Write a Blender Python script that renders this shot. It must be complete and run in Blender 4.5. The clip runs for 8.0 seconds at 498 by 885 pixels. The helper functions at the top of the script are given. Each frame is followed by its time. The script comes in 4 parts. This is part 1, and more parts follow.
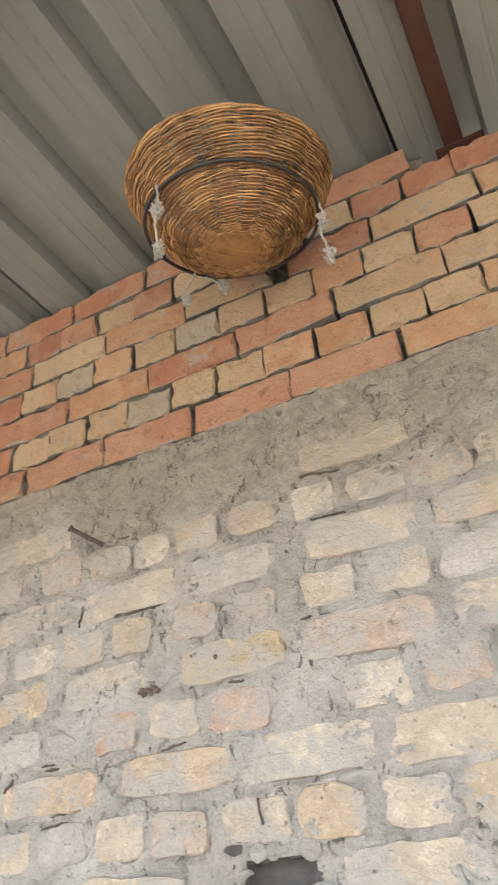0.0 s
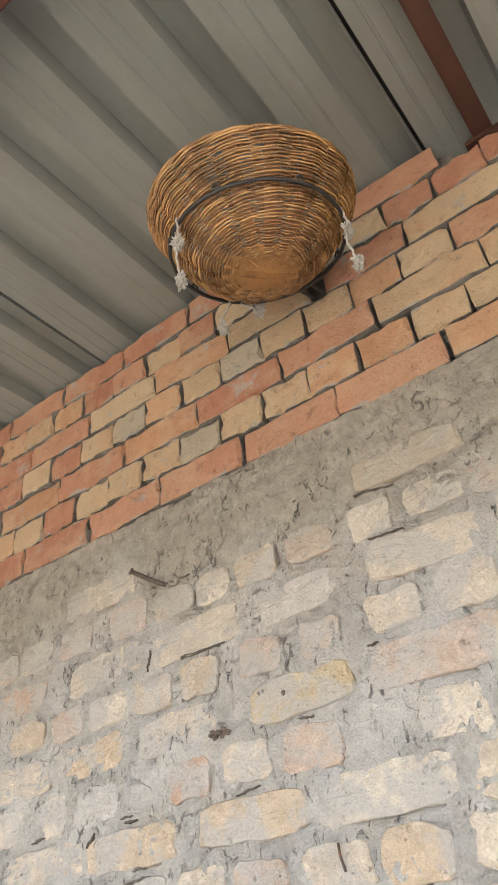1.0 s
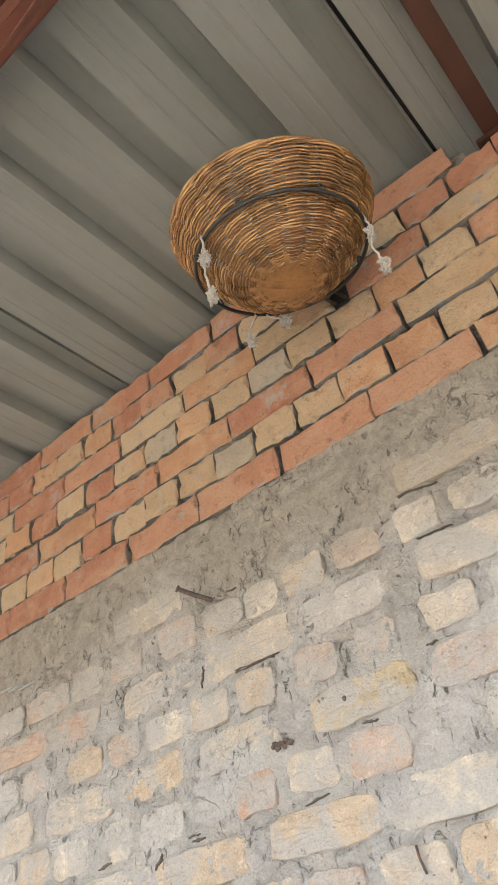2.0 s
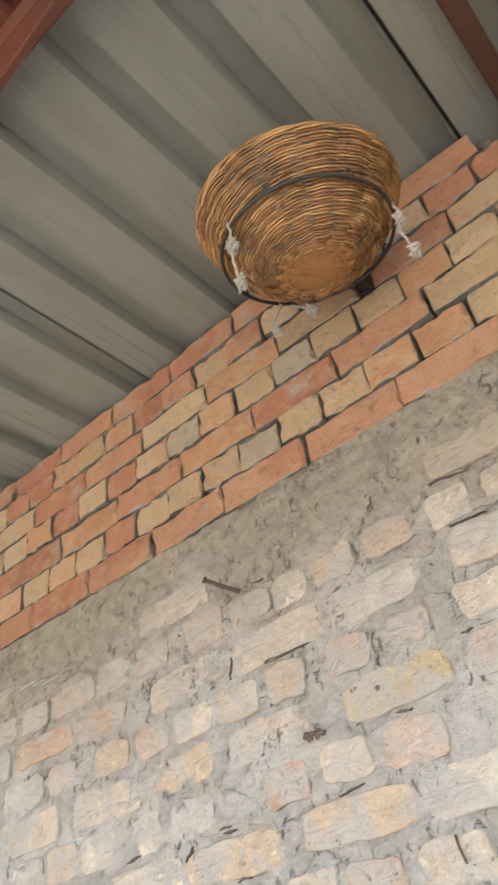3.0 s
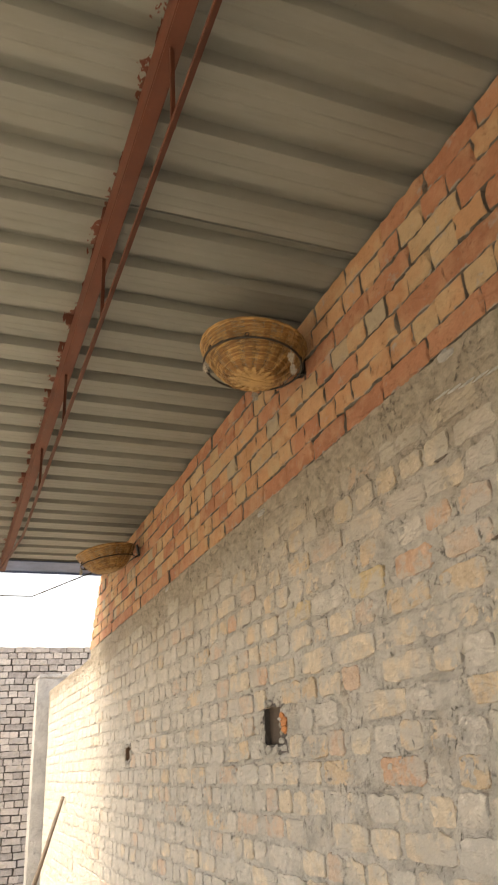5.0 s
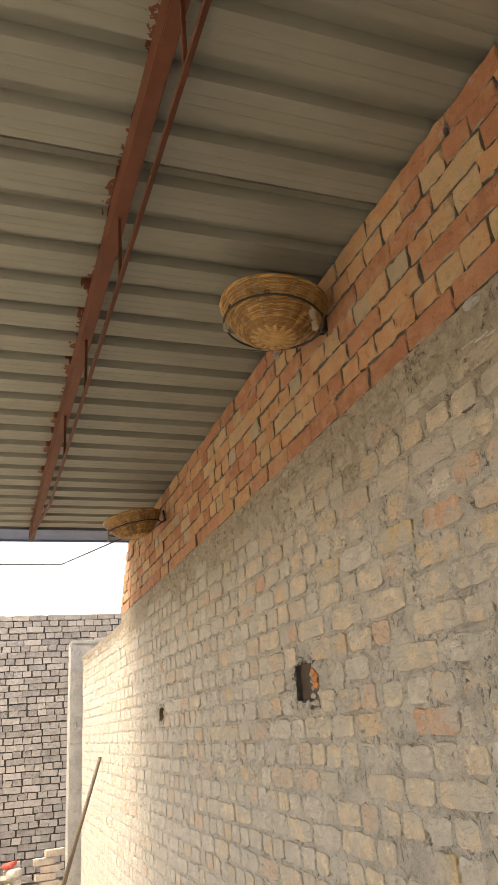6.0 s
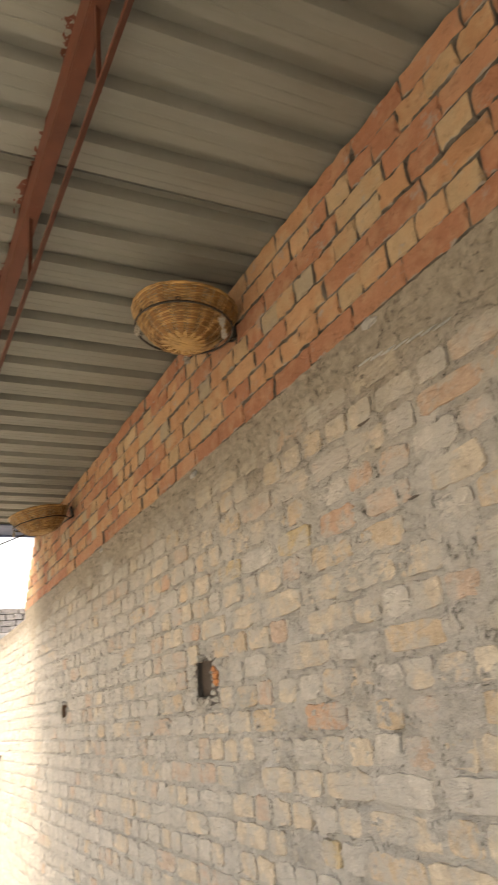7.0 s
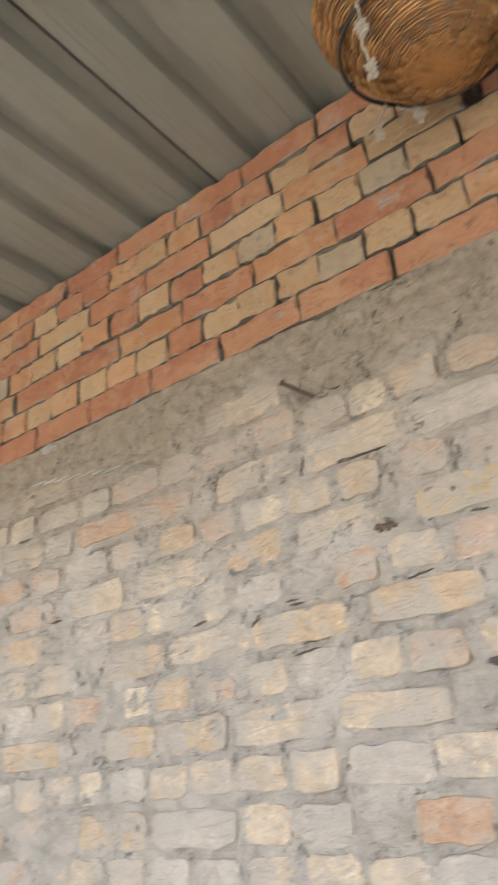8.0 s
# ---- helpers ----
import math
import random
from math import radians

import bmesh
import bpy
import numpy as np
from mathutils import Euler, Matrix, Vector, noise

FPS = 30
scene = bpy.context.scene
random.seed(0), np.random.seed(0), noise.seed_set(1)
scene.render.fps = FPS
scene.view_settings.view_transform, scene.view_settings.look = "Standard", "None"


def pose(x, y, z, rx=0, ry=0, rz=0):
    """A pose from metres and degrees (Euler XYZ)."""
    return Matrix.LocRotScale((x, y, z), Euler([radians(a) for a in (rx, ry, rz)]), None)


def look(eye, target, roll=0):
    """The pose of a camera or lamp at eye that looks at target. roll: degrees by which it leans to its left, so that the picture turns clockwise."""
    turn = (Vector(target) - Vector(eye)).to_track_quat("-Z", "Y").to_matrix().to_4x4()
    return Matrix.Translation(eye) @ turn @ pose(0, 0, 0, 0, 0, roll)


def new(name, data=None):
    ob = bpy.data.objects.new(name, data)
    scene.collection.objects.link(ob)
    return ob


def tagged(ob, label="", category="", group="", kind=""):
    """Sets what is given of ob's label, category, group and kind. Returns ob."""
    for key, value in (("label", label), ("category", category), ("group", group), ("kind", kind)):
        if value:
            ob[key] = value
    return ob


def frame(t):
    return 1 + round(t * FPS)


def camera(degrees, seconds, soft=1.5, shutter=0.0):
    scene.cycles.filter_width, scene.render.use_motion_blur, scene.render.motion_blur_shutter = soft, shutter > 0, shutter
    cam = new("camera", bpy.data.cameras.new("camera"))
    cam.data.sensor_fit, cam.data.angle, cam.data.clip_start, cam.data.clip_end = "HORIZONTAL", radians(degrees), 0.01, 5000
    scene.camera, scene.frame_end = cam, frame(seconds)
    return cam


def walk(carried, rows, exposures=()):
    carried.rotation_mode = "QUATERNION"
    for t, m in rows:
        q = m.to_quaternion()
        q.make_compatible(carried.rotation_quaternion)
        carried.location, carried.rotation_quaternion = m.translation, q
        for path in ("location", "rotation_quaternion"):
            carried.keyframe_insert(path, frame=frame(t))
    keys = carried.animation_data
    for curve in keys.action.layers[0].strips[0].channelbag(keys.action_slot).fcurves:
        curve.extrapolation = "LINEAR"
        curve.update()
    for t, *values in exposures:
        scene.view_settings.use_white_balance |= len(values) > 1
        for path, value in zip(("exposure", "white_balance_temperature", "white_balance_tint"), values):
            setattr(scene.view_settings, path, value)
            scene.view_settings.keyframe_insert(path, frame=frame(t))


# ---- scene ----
cam = camera(38.0, 8.0, soft=1.5, shutter=0.3)
PATH = [
    (0, (1.146, -1.137, 1.734), (0.427, 0.388, 2.81), -4.9),
    (0.5, (1.169, -1.103, 1.743), (0.302, 0.306, 2.867), -5.2),
    (1, (1.19, -1.058, 1.739), (0.3, 0.297, 2.91), -6.5),
    (1.5, (1.175, -1.057, 1.736), (0.279, 0.273, 2.931), -8.4),
    (1.7, (1.16, -1.079, 1.734), (0.263, 0.242, 2.939), -9.4),
    (2.8, (1.116, -1.1, 1.73), (0.233, 0.22, 2.947), -10.9),
    (3, (1.1, -1.099, 1.724), (0.194, 0.203, 2.942), -10.1),
    (3.1, (1.089, -1.097, 1.715), (0.121, 0.17, 2.922), -8.8),
    (3.2, (1.073, -1.12, 1.715), (0.005, 0.097, 2.888), -6.9),
    (3.4, (0.982, -1.151, 1.694), (-0.282, -0.057, 2.792), -3.8),
    (3.5, (0.936, -1.138, 1.689), (-0.426, -0.113, 2.735), -2.3),
    (4, (0.811, -1.202, 1.655), (-0.729, -0.323, 2.58), -2.9),
    (4.5, (0.758, -1.183, 1.647), (-0.84, -0.38, 2.541), -4.2),
    (5, (0.682, -1.137, 1.633), (-1.008, -0.432, 2.438), -3.4),
    (5.2, (0.655, -1.129, 1.626), (-1.061, -0.452, 2.399), -3.5),
    (6.3, (0.661, -1.141, 1.616), (-1.086, -0.476, 2.327), -4.7),
    (6.5, (0.678, -1.14, 1.619), (-1.062, -0.447, 2.32), -4.9),
    (7, (0.737, -1.14, 1.626), (-0.925, -0.265, 2.314), -5.4),
    (7.5, (0.845, -1.164, 1.649), (-0.578, 0.019, 2.408), -5.3),
    (8, (0.931, -1.223, 1.663), (-0.12, 0.255, 2.506), -4.8),
]
EXPOSURES = [(0.0, 3.23, 6400, 4), (3.0, 3.28, 6400, 4), (3.5, 3.36, 6500, 4), (4.0, 3.06, 7350, 6), (4.5, 2.89, 8300, 6), (5.0, 2.5, 8600, 6), (6.5, 2.24, 8900, 6), (7.0, 2.47, 8350, 6), (7.5, 2.89, 7400, 5), (8.0, 3.01, 6800, 5)]
walk(cam, [(t, look(eye, target, roll)) for t, eye, target, roll in PATH], EXPOSURES)

# ---- world and sun: a bright overcast day ----
SUN_UP, SUN_ROUND = 71.0, 198.0
world = bpy.data.worlds.new("overcast_sky")
scene.world = world
world.use_nodes = True
wt = world.node_tree
wt.nodes.clear()
sky = wt.nodes.new("ShaderNodeTexSky")
sky.sky_type = "NISHITA"
sky.sun_disc = False
sky.sun_elevation, sky.sun_rotation = radians(SUN_UP), radians(SUN_ROUND)
sky.air_density, sky.dust_density, sky.ozone_density = 0.7, 6.0, 0.5
soften = wt.nodes.new("ShaderNodeHueSaturation")
soften.inputs["Saturation"].default_value = 0.85
bg = wt.nodes.new("ShaderNodeBackground")
bg.inputs["Strength"].default_value = 0.15
wout = wt.nodes.new("ShaderNodeOutputWorld")
wt.links.new(sky.outputs[0], soften.inputs["Color"])
wt.links.new(soften.outputs[0], bg.inputs[0])
wt.links.new(bg.outputs[0], wout.inputs[0])

sun = new("sun", bpy.data.lights.new("sun", "SUN"))
sun.data.energy, sun.data.angle, sun.data.color = 0.4, radians(50), (0.97, 0.985, 1.0)
# rays come in from the open side of the shed, past the far end
sun.matrix_world = look((0, 0, 0), (0.10, 0.30, -0.95))


# ---- materials ----
class Mat:
    """A node material with short ways to add nodes."""

    def __init__(self, name, rough=0.8, metal=0.0):
        self.m = bpy.data.materials.new(name)
        self.m.use_nodes = True
        self.t = self.m.node_tree
        self.b = self.t.nodes["Principled BSDF"]
        self.b.inputs["Roughness"].default_value = rough
        self.b.inputs["Metallic"].default_value = metal
        self.pos = self.node("ShaderNodeNewGeometry").outputs["Position"]

    def node(self, kind, **values):
        n = self.t.nodes.new(kind)
        for k, v in values.items():
            n.inputs[k.replace("_", " ")].default_value = v
        return n

    def link(self, a, b):
        self.t.links.new(a, b)

    def vary(self, scale, detail=4.0, rough=0.6, stretch=(1, 1, 1), where=None):
        n = self.node("ShaderNodeTexNoise", Scale=scale, Detail=detail, Roughness=rough)
        mp = self.node("ShaderNodeMapping", Scale=stretch)
        self.link(where or self.pos, mp.inputs["Vector"])
        self.link(mp.outputs[0], n.inputs["Vector"])
        return n.outputs["Fac"]

    def ramp(self, fac, stops, smooth=False):
        r = self.node("ShaderNodeValToRGB")
        e = r.color_ramp.elements
        while len(e) < len(stops):
            e.new(0.5)
        for el, (p, c) in zip(e, stops):
            el.position = p
            el.color = (*c, 1) if len(c) == 3 else c
        if smooth:
            r.color_ramp.interpolation = "EASE"
        self.link(fac, r.inputs[0])
        return r.outputs[0]

    def mix(self, fac, a, b, how="MIX"):
        n = self.t.nodes.new("ShaderNodeMix")
        n.data_type, n.blend_type = "RGBA", how
        for value, sock in ((fac, n.inputs[0]), (a, n.inputs[6]), (b, n.inputs[7])):
            if isinstance(value, (int, float)):
                sock.default_value = value
            elif isinstance(value, tuple):
                sock.default_value = (*value, 1)
            else:
                self.link(value, sock)
        return n.outputs[2]

    def mathn(self, op, a, b=0.0, c=0.0, clamp=False):
        n = self.t.nodes.new("ShaderNodeMath")
        n.operation, n.use_clamp = op, clamp
        for value, sock in zip((a, b, c), n.inputs):
            if isinstance(value, (int, float)):
                sock.default_value = value
            else:
                self.link(value, sock)
        return n.outputs[0]

    def colour(self, c):
        if isinstance(c, tuple):
            self.b.inputs["Base Color"].default_value = (*c, 1)
        else:
            self.link(c, self.b.inputs["Base Color"])

    def bump(self, height, strength=0.5, distance=0.002):
        n = self.node("ShaderNodeBump", Strength=strength, Distance=distance)
        self.link(height, n.inputs["Height"])
        self.link(n.outputs[0], self.b.inputs["Normal"])

    def random(self, island=False):
        if island:
            return self.node("ShaderNodeNewGeometry").outputs["Random Per Island"]
        return self.node("ShaderNodeObjectInfo").outputs["Random"]


MORTAR = (0.36, 0.345, 0.32)


def brick_material(name, low, mid, high, island=False, smear=0.5, other=None, edge=False):
    """Fired clay: tone by piece, blotches, fine grit and smeared mortar."""
    m = Mat(name, 0.92)
    tone = m.ramp(m.random(island), [(0.0, low), (0.5, mid), (1.0, high)])
    blotch = m.vary(14, 5, 0.65)
    c = m.mix(m.ramp(blotch, [(0.35, (0, 0, 0)), (0.75, (0.5, 0.5, 0.5))]), tone, tuple(min(1, x * 1.35 + 0.04) for x in mid))
    if other:
        c = m.mix(m.ramp(m.vary(7, 3, 0.6), [(0.48, (0, 0, 0)), (0.66, (0.75, 0.75, 0.75))]), c, other)
    grit = m.vary(170, 4, 0.75)
    c = m.mix(0.3, c, m.ramp(grit, [(0.32, (0.5, 0.47, 0.45)), (0.56, (1.0, 1.0, 1.0))]), "MULTIPLY")
    dark = m.ramp(m.vary(30, 6, 0.75), [(0.57, (0, 0, 0)), (0.68, (0.7, 0.7, 0.7))])
    c = m.mix(dark, c, tuple(x * 0.55 for x in low))
    if smear:
        f = m.mathn("ADD", m.vary(9, 6, 0.7), m.mathn("MULTIPLY", m.vary(60, 4, 0.7), 0.25))
        mask = m.ramp(f, [(0.74 - 0.22 * smear, (0, 0, 0)), (0.84 - 0.2 * smear, (0.85, 0.85, 0.85))])
        c = m.mix(mask, c, MORTAR)
    if edge:
        # mortar squeezed from the beds onto the arrises
        ob = m.node("ShaderNodeTexCoord").outputs["Object"]
        sep = m.node("ShaderNodeSeparateXYZ")
        m.link(ob, sep.inputs[0])
        ragged = m.mathn("ADD", m.mathn("MULTIPLY", m.vary(15, 4, 0.7), 0.055), m.mathn("MULTIPLY", m.vary(70, 4, 0.7), 0.014))
        lip = m.mathn("ADD", m.mathn("ABSOLUTE", sep.outputs[2]), ragged)
        c = m.mix(m.ramp(m.mathn("MULTIPLY", lip, 10), [(0.715, (0, 0, 0)), (0.765, (0.9, 0.9, 0.9))]), c, (0.33, 0.315, 0.29))
    m.colour(c)
    h = m.mathn("ADD", m.mathn("MULTIPLY", grit, 0.35), m.mathn("ADD", m.vary(30, 6, 0.75), m.mathn("MULTIPLY", m.vary(11, 3, 0.6), 0.9)))
    m.bump(h, 1.0, 0.016)
    return m.m


RED = brick_material("red_fired_brick", (0.339, 0.147, 0.088), (0.390, 0.179, 0.106), (0.441, 0.237, 0.145), smear=0.1, other=(0.463, 0.294, 0.186), edge=True)
ORANGE = brick_material("orange_fired_brick", (0.418, 0.220, 0.122), (0.463, 0.266, 0.149), (0.497, 0.322, 0.192), smear=0.12, other=(0.497, 0.373, 0.237), edge=True)
BUFF = brick_material("buff_brick", (0.395, 0.282, 0.172), (0.452, 0.333, 0.209), (0.497, 0.384, 0.254), smear=0.12, other=(0.475, 0.294, 0.169), edge=True)
GREYED = brick_material("grey_buff_brick", (0.328, 0.277, 0.209), (0.379, 0.322, 0.243), (0.418, 0.356, 0.271), smear=0.16, other=(0.429, 0.339, 0.226), edge=True)


def strokes(m, scale=1.0):
    """Torn trowel marks: short, crooked, in patches."""
    n = m.node("ShaderNodeTexNoise", Scale=1.0, Detail=5.0, Roughness=0.65, Distortion=1.2)
    mp = m.node("ShaderNodeMapping", Rotation=(0, 0.6, 0), Scale=(62 * scale, 40 * scale, 30 * scale))
    m.link(m.pos, mp.inputs["Vector"])
    m.link(mp.outputs[0], n.inputs["Vector"])
    return m.mathn("MULTIPLY", m.ramp(n.outputs["Fac"], [(0.583, (0, 0, 0)), (0.645, (1, 1, 1))]), m.ramp(m.vary(10, 5, 0.7), [(0.44, (0, 0, 0)), (0.56, (1, 1, 1))]))


def cracks(m):
    """Thin crooked cracks, in patches."""
    n = m.node("ShaderNodeTexNoise", Scale=9.0, Detail=5.0, Roughness=0.55, Distortion=0.25)
    m.link(m.pos, n.inputs["Vector"])
    line = m.ramp(m.mathn("ABSOLUTE", m.mathn("SUBTRACT", n.outputs["Fac"], 0.5)), [(0.002, (1, 1, 1)), (0.007, (0, 0, 0))])
    return m.mathn("MULTIPLY", line, m.ramp(m.vary(6, 3, 0.6), [(0.53, (0, 0, 0)), (0.63, (1, 1, 1))]))


def cement_wash(m):
    """Cement run down over the old wall from the newer courses: 1 at their foot, ragged, gone 30 cm lower."""
    sep = m.node("ShaderNodeSeparateXYZ")
    m.link(m.pos, sep.inputs[0])
    wob = m.mathn("ADD", m.mathn("MULTIPLY", m.vary(2.6, 4, 0.6), 0.60), m.mathn("MULTIPLY", m.vary(16, 5, 0.75), 0.16))
    level = m.mathn("ADD", sep.outputs[2], wob)
    return m.ramp(m.mathn("SUBTRACT", level, 2.13), [(0.34, (0, 0, 0)), (0.58, (0.42, 0.42, 0.42)), (0.73, (0.95, 0.95, 0.95))])


WASH = (0.325, 0.285, 0.232)


def old_brick_material(name, tones, island=False):
    """Soft weathered brick: chalky flakes, pits, patches of smeared mortar."""
    m = Mat(name, 0.95)
    r = m.random(island)
    tone = m.ramp(r, [(i / (len(tones) - 1), c) for i, c in enumerate(tones)])
    deep = tuple(x * 0.78 for x in tones[0])
    c = m.mix(m.ramp(m.vary(17, 6, 0.75), [(0.40, (0.85, 0.85, 0.85)), (0.56, (0, 0, 0))]), tone, deep)
    c = m.mix(m.ramp(m.vary(31, 6, 0.8), [(0.54, (0, 0, 0)), (0.64, (0.8, 0.8, 0.8))]), c, tuple(min(1, x * 1.2 + 0.05) for x in tones[1]))
    smear = m.mathn("ADD", m.vary(9, 3, 0.6), m.mathn("MULTIPLY", m.vary(48, 5, 0.8), 0.35))
    c = m.mix(m.ramp(smear, [(0.63, (0, 0, 0)), (0.73, (0.85, 0.85, 0.85))]), c, (0.46, 0.445, 0.42))
    pit = m.ramp(m.vary(95, 5, 0.8), [(0.60, (0, 0, 0)), (0.67, (0.85, 0.85, 0.85))])
    pit = m.mix(m.ramp(m.vary(12, 3, 0.6), [(0.44, (0, 0, 0)), (0.58, (1, 1, 1))]), (0, 0, 0), pit)
    c = m.mix(pit, c, (0.17, 0.13, 0.095))
    c = m.mix(m.mathn("MULTIPLY", cement_wash(m), 0.75), c, WASH)
    c = m.mix(m.mathn("MULTIPLY", cracks(m), 0.3), c, (0.14, 0.115, 0.09))
    grit = m.vary(240, 3, 0.75)
    c = m.mix(0.28, c, m.ramp(grit, [(0.34, (0.5, 0.48, 0.45)), (0.52, (1, 1, 1))]), "MULTIPLY")
    m.colour(c)
    m.bump(m.mathn("SUBTRACT", m.mathn("ADD", m.mathn("MULTIPLY", grit, 0.3), m.vary(38, 6, 0.8)), m.mathn("MULTIPLY", pit, 0.5)), 1.0, 0.009)
    return m.m


OLD_TONES = {"c": ((0.60, 0.52, 0.42), (0.635, 0.555, 0.455), (0.57, 0.50, 0.41)),
             "l": ((0.66, 0.59, 0.485), (0.68, 0.61, 0.51), (0.64, 0.57, 0.47)),
             "y": ((0.55, 0.44, 0.27), (0.56, 0.455, 0.295), (0.54, 0.44, 0.29)),
             "w": ((0.57, 0.54, 0.50), (0.55, 0.525, 0.49), (0.58, 0.54, 0.49)),
             "b": ((0.59, 0.47, 0.34), (0.57, 0.47, 0.355), (0.55, 0.46, 0.36)),
             "p": ((0.56, 0.43, 0.345), (0.54, 0.445, 0.37), (0.53, 0.445, 0.38)),
             "o": ((0.55, 0.36, 0.255), (0.54, 0.395, 0.30), (0.53, 0.375, 0.28))}
OLD = {k: old_brick_material("old_brick_" + k, v) for k, v in OLD_TONES.items()}
OLD_MASS = {k: old_brick_material("old_brick_mass_" + k, v, True) for k, v in OLD_TONES.items()}


def mortar_material(name, base, dark, light, marks=0.8, wash=False):
    m = Mat(name, 0.95)
    n = m.vary(7, 6, 0.7)
    c = m.ramp(n, [(0.3, dark), (0.5, base), (0.72, light)])
    c = m.mix(m.ramp(m.vary(33, 6, 0.75), [(0.5, (0, 0, 0)), (0.72, (0.6, 0.6, 0.6))]), c, light)
    if wash:
        clay = m.ramp(m.vary(11, 5, 0.7), [(0.52, (0, 0, 0)), (0.64, (0.35, 0.35, 0.35))])
        c = m.mix(clay, c, (0.55, 0.485, 0.40))
        shade = m.ramp(m.vary(21, 6, 0.75), [(0.3, tuple(x * 0.7 for x in WASH)), (0.5, WASH), (0.7, tuple(x * 1.3 for x in WASH))])
        c = m.mix(cement_wash(m), c, shade)
    st = strokes(m)
    c = m.mix(m.mathn("MULTIPLY", st, marks), c, tuple(x * 0.28 for x in dark))
    cr = cracks(m)
    c = m.mix(m.mathn("MULTIPLY", cr, marks * 0.6), c, tuple(x * 0.3 for x in dark))
    st = m.mathn("MAXIMUM", st, cr)
    grit = m.vary(230, 3, 0.75)
    c = m.mix(0.4, c, m.ramp(grit, [(0.3, (0.55, 0.55, 0.55)), (0.58, (1, 1, 1))]), "MULTIPLY")
    m.colour(c)
    h = m.mathn("ADD", m.mathn("MULTIPLY", grit, 0.3), m.vary(38, 6, 0.8))
    m.bump(m.mathn("SUBTRACT", h, m.mathn("MULTIPLY", st, 0.8)), 1.0, 0.013)
    return m.m


MORTAR_OLD = mortar_material("old_grey_mortar", (0.455, 0.44, 0.415), (0.34, 0.325, 0.30), (0.60, 0.585, 0.56), 0.8, True)
MORTAR_NEW = mortar_material("joint_mortar", (0.20, 0.178, 0.152), (0.115, 0.098, 0.08), (0.38, 0.365, 0.34))
CONCRETE = mortar_material("pale_concrete", (0.42, 0.42, 0.42), (0.32, 0.32, 0.32), (0.52, 0.52, 0.52), 0.3)


def sheet_material():
    """Galvanised sheet, dull, with red paint splashed beside the purlin."""
    m = Mat("galvanised_sheet", 0.55, 0.25)
    sep = m.node("ShaderNodeSeparateXYZ")
    m.link(m.pos, sep.inputs[0])
    streak = m.vary(3, 5, 0.6, (3, 0.5, 1))
    c = m.ramp(streak, [(0.3, (0.195, 0.203, 0.190)), (0.7, (0.250, 0.257, 0.243))])
    c = m.mix(m.ramp(m.vary(2.5, 6, 0.7, (2.5, 0.8, 1)), [(0.45, (0, 0, 0)), (0.75, (0.5, 0.5, 0.5))]), c, (0.185, 0.178, 0.152))
    fine = m.ramp(m.vary(7, 4, 0.7, (16, 0.6, 1)), [(0.56, (0, 0, 0)), (0.7, (0.16, 0.16, 0.16))])
    c = m.mix(fine, c, (0.115, 0.108, 0.095))
    specks = m.ramp(m.vary(90, 3, 0.8), [(0.72, (0, 0, 0)), (0.76, (0.8, 0.8, 0.8))])
    c = m.mix(specks, c, (0.09, 0.07, 0.06))
    # paint edge: ragged, a few centimetres past the steel
    wet = m.mathn("SUBTRACT", m.vary(4.5, 5, 0.75, (1, 1, 0)), 0.485, clamp=True)
    fleck = m.mathn("MULTIPLY", m.mathn("SUBTRACT", m.vary(40, 4, 0.7, (1, 1, 0)), 0.5), 0.03)
    reach = m.mathn("ADD", m.mathn("ADD", m.mathn("MULTIPLY", wet, 0.30), fleck), 0.829)
    off = m.mathn("SUBTRACT", m.mathn("MULTIPLY", sep.outputs[0], 0.005), sep.outputs[1])
    beyond = m.mathn("LESS_THAN", off, reach)
    before = m.mathn("GREATER_THAN", off, 0.795)
    c = m.mix(m.mathn("MULTIPLY", beyond, before), c, (0.13, 0.04, 0.024))
    m.colour(c)
    m.link(m.ramp(streak, [(0.2, (0.50, 0.50, 0.50)), (0.8, (0.66, 0.66, 0.66))]), m.b.inputs["Roughness"])
    m.bump(m.vary(4, 3, 0.5, (3, 0.4, 1)), 0.12, 0.01)
    return m.m


SHEET = sheet_material()


def painted(name, base, rough=0.5, chip=(0.12, 0.07, 0.05), amount=0.66):
    m = Mat(name, rough)
    c = m.ramp(m.vary(9, 5, 0.65), [(0.3, tuple(x * 0.75 for x in base)), (0.7, tuple(min(1, x * 1.2) for x in base))])
    c = m.mix(m.ramp(m.vary(55, 5, 0.75), [(amount, (0, 0, 0)), (amount + 0.05, (0.9, 0.9, 0.9))]), c, chip)
    m.colour(c)
    m.bump(m.vary(90, 3, 0.6), 0.25, 0.002)
    return m.m


STEEL_RED = painted("red_oxide_painted_steel", (0.100, 0.027, 0.012), 0.62)
STEEL_BROWN = painted("dark_brown_primed_steel", (0.055, 0.019, 0.011), 0.6)
STEEL_BLUE = painted("blue_painted_steel", (0.12, 0.17, 0.31))
IRON = painted("black_iron", (0.025, 0.022, 0.02), 0.55, (0.09, 0.04, 0.02), 0.6)
RUST = painted("rusty_nail_steel", (0.075, 0.058, 0.05), 0.7, (0.20, 0.09, 0.05), 0.52)


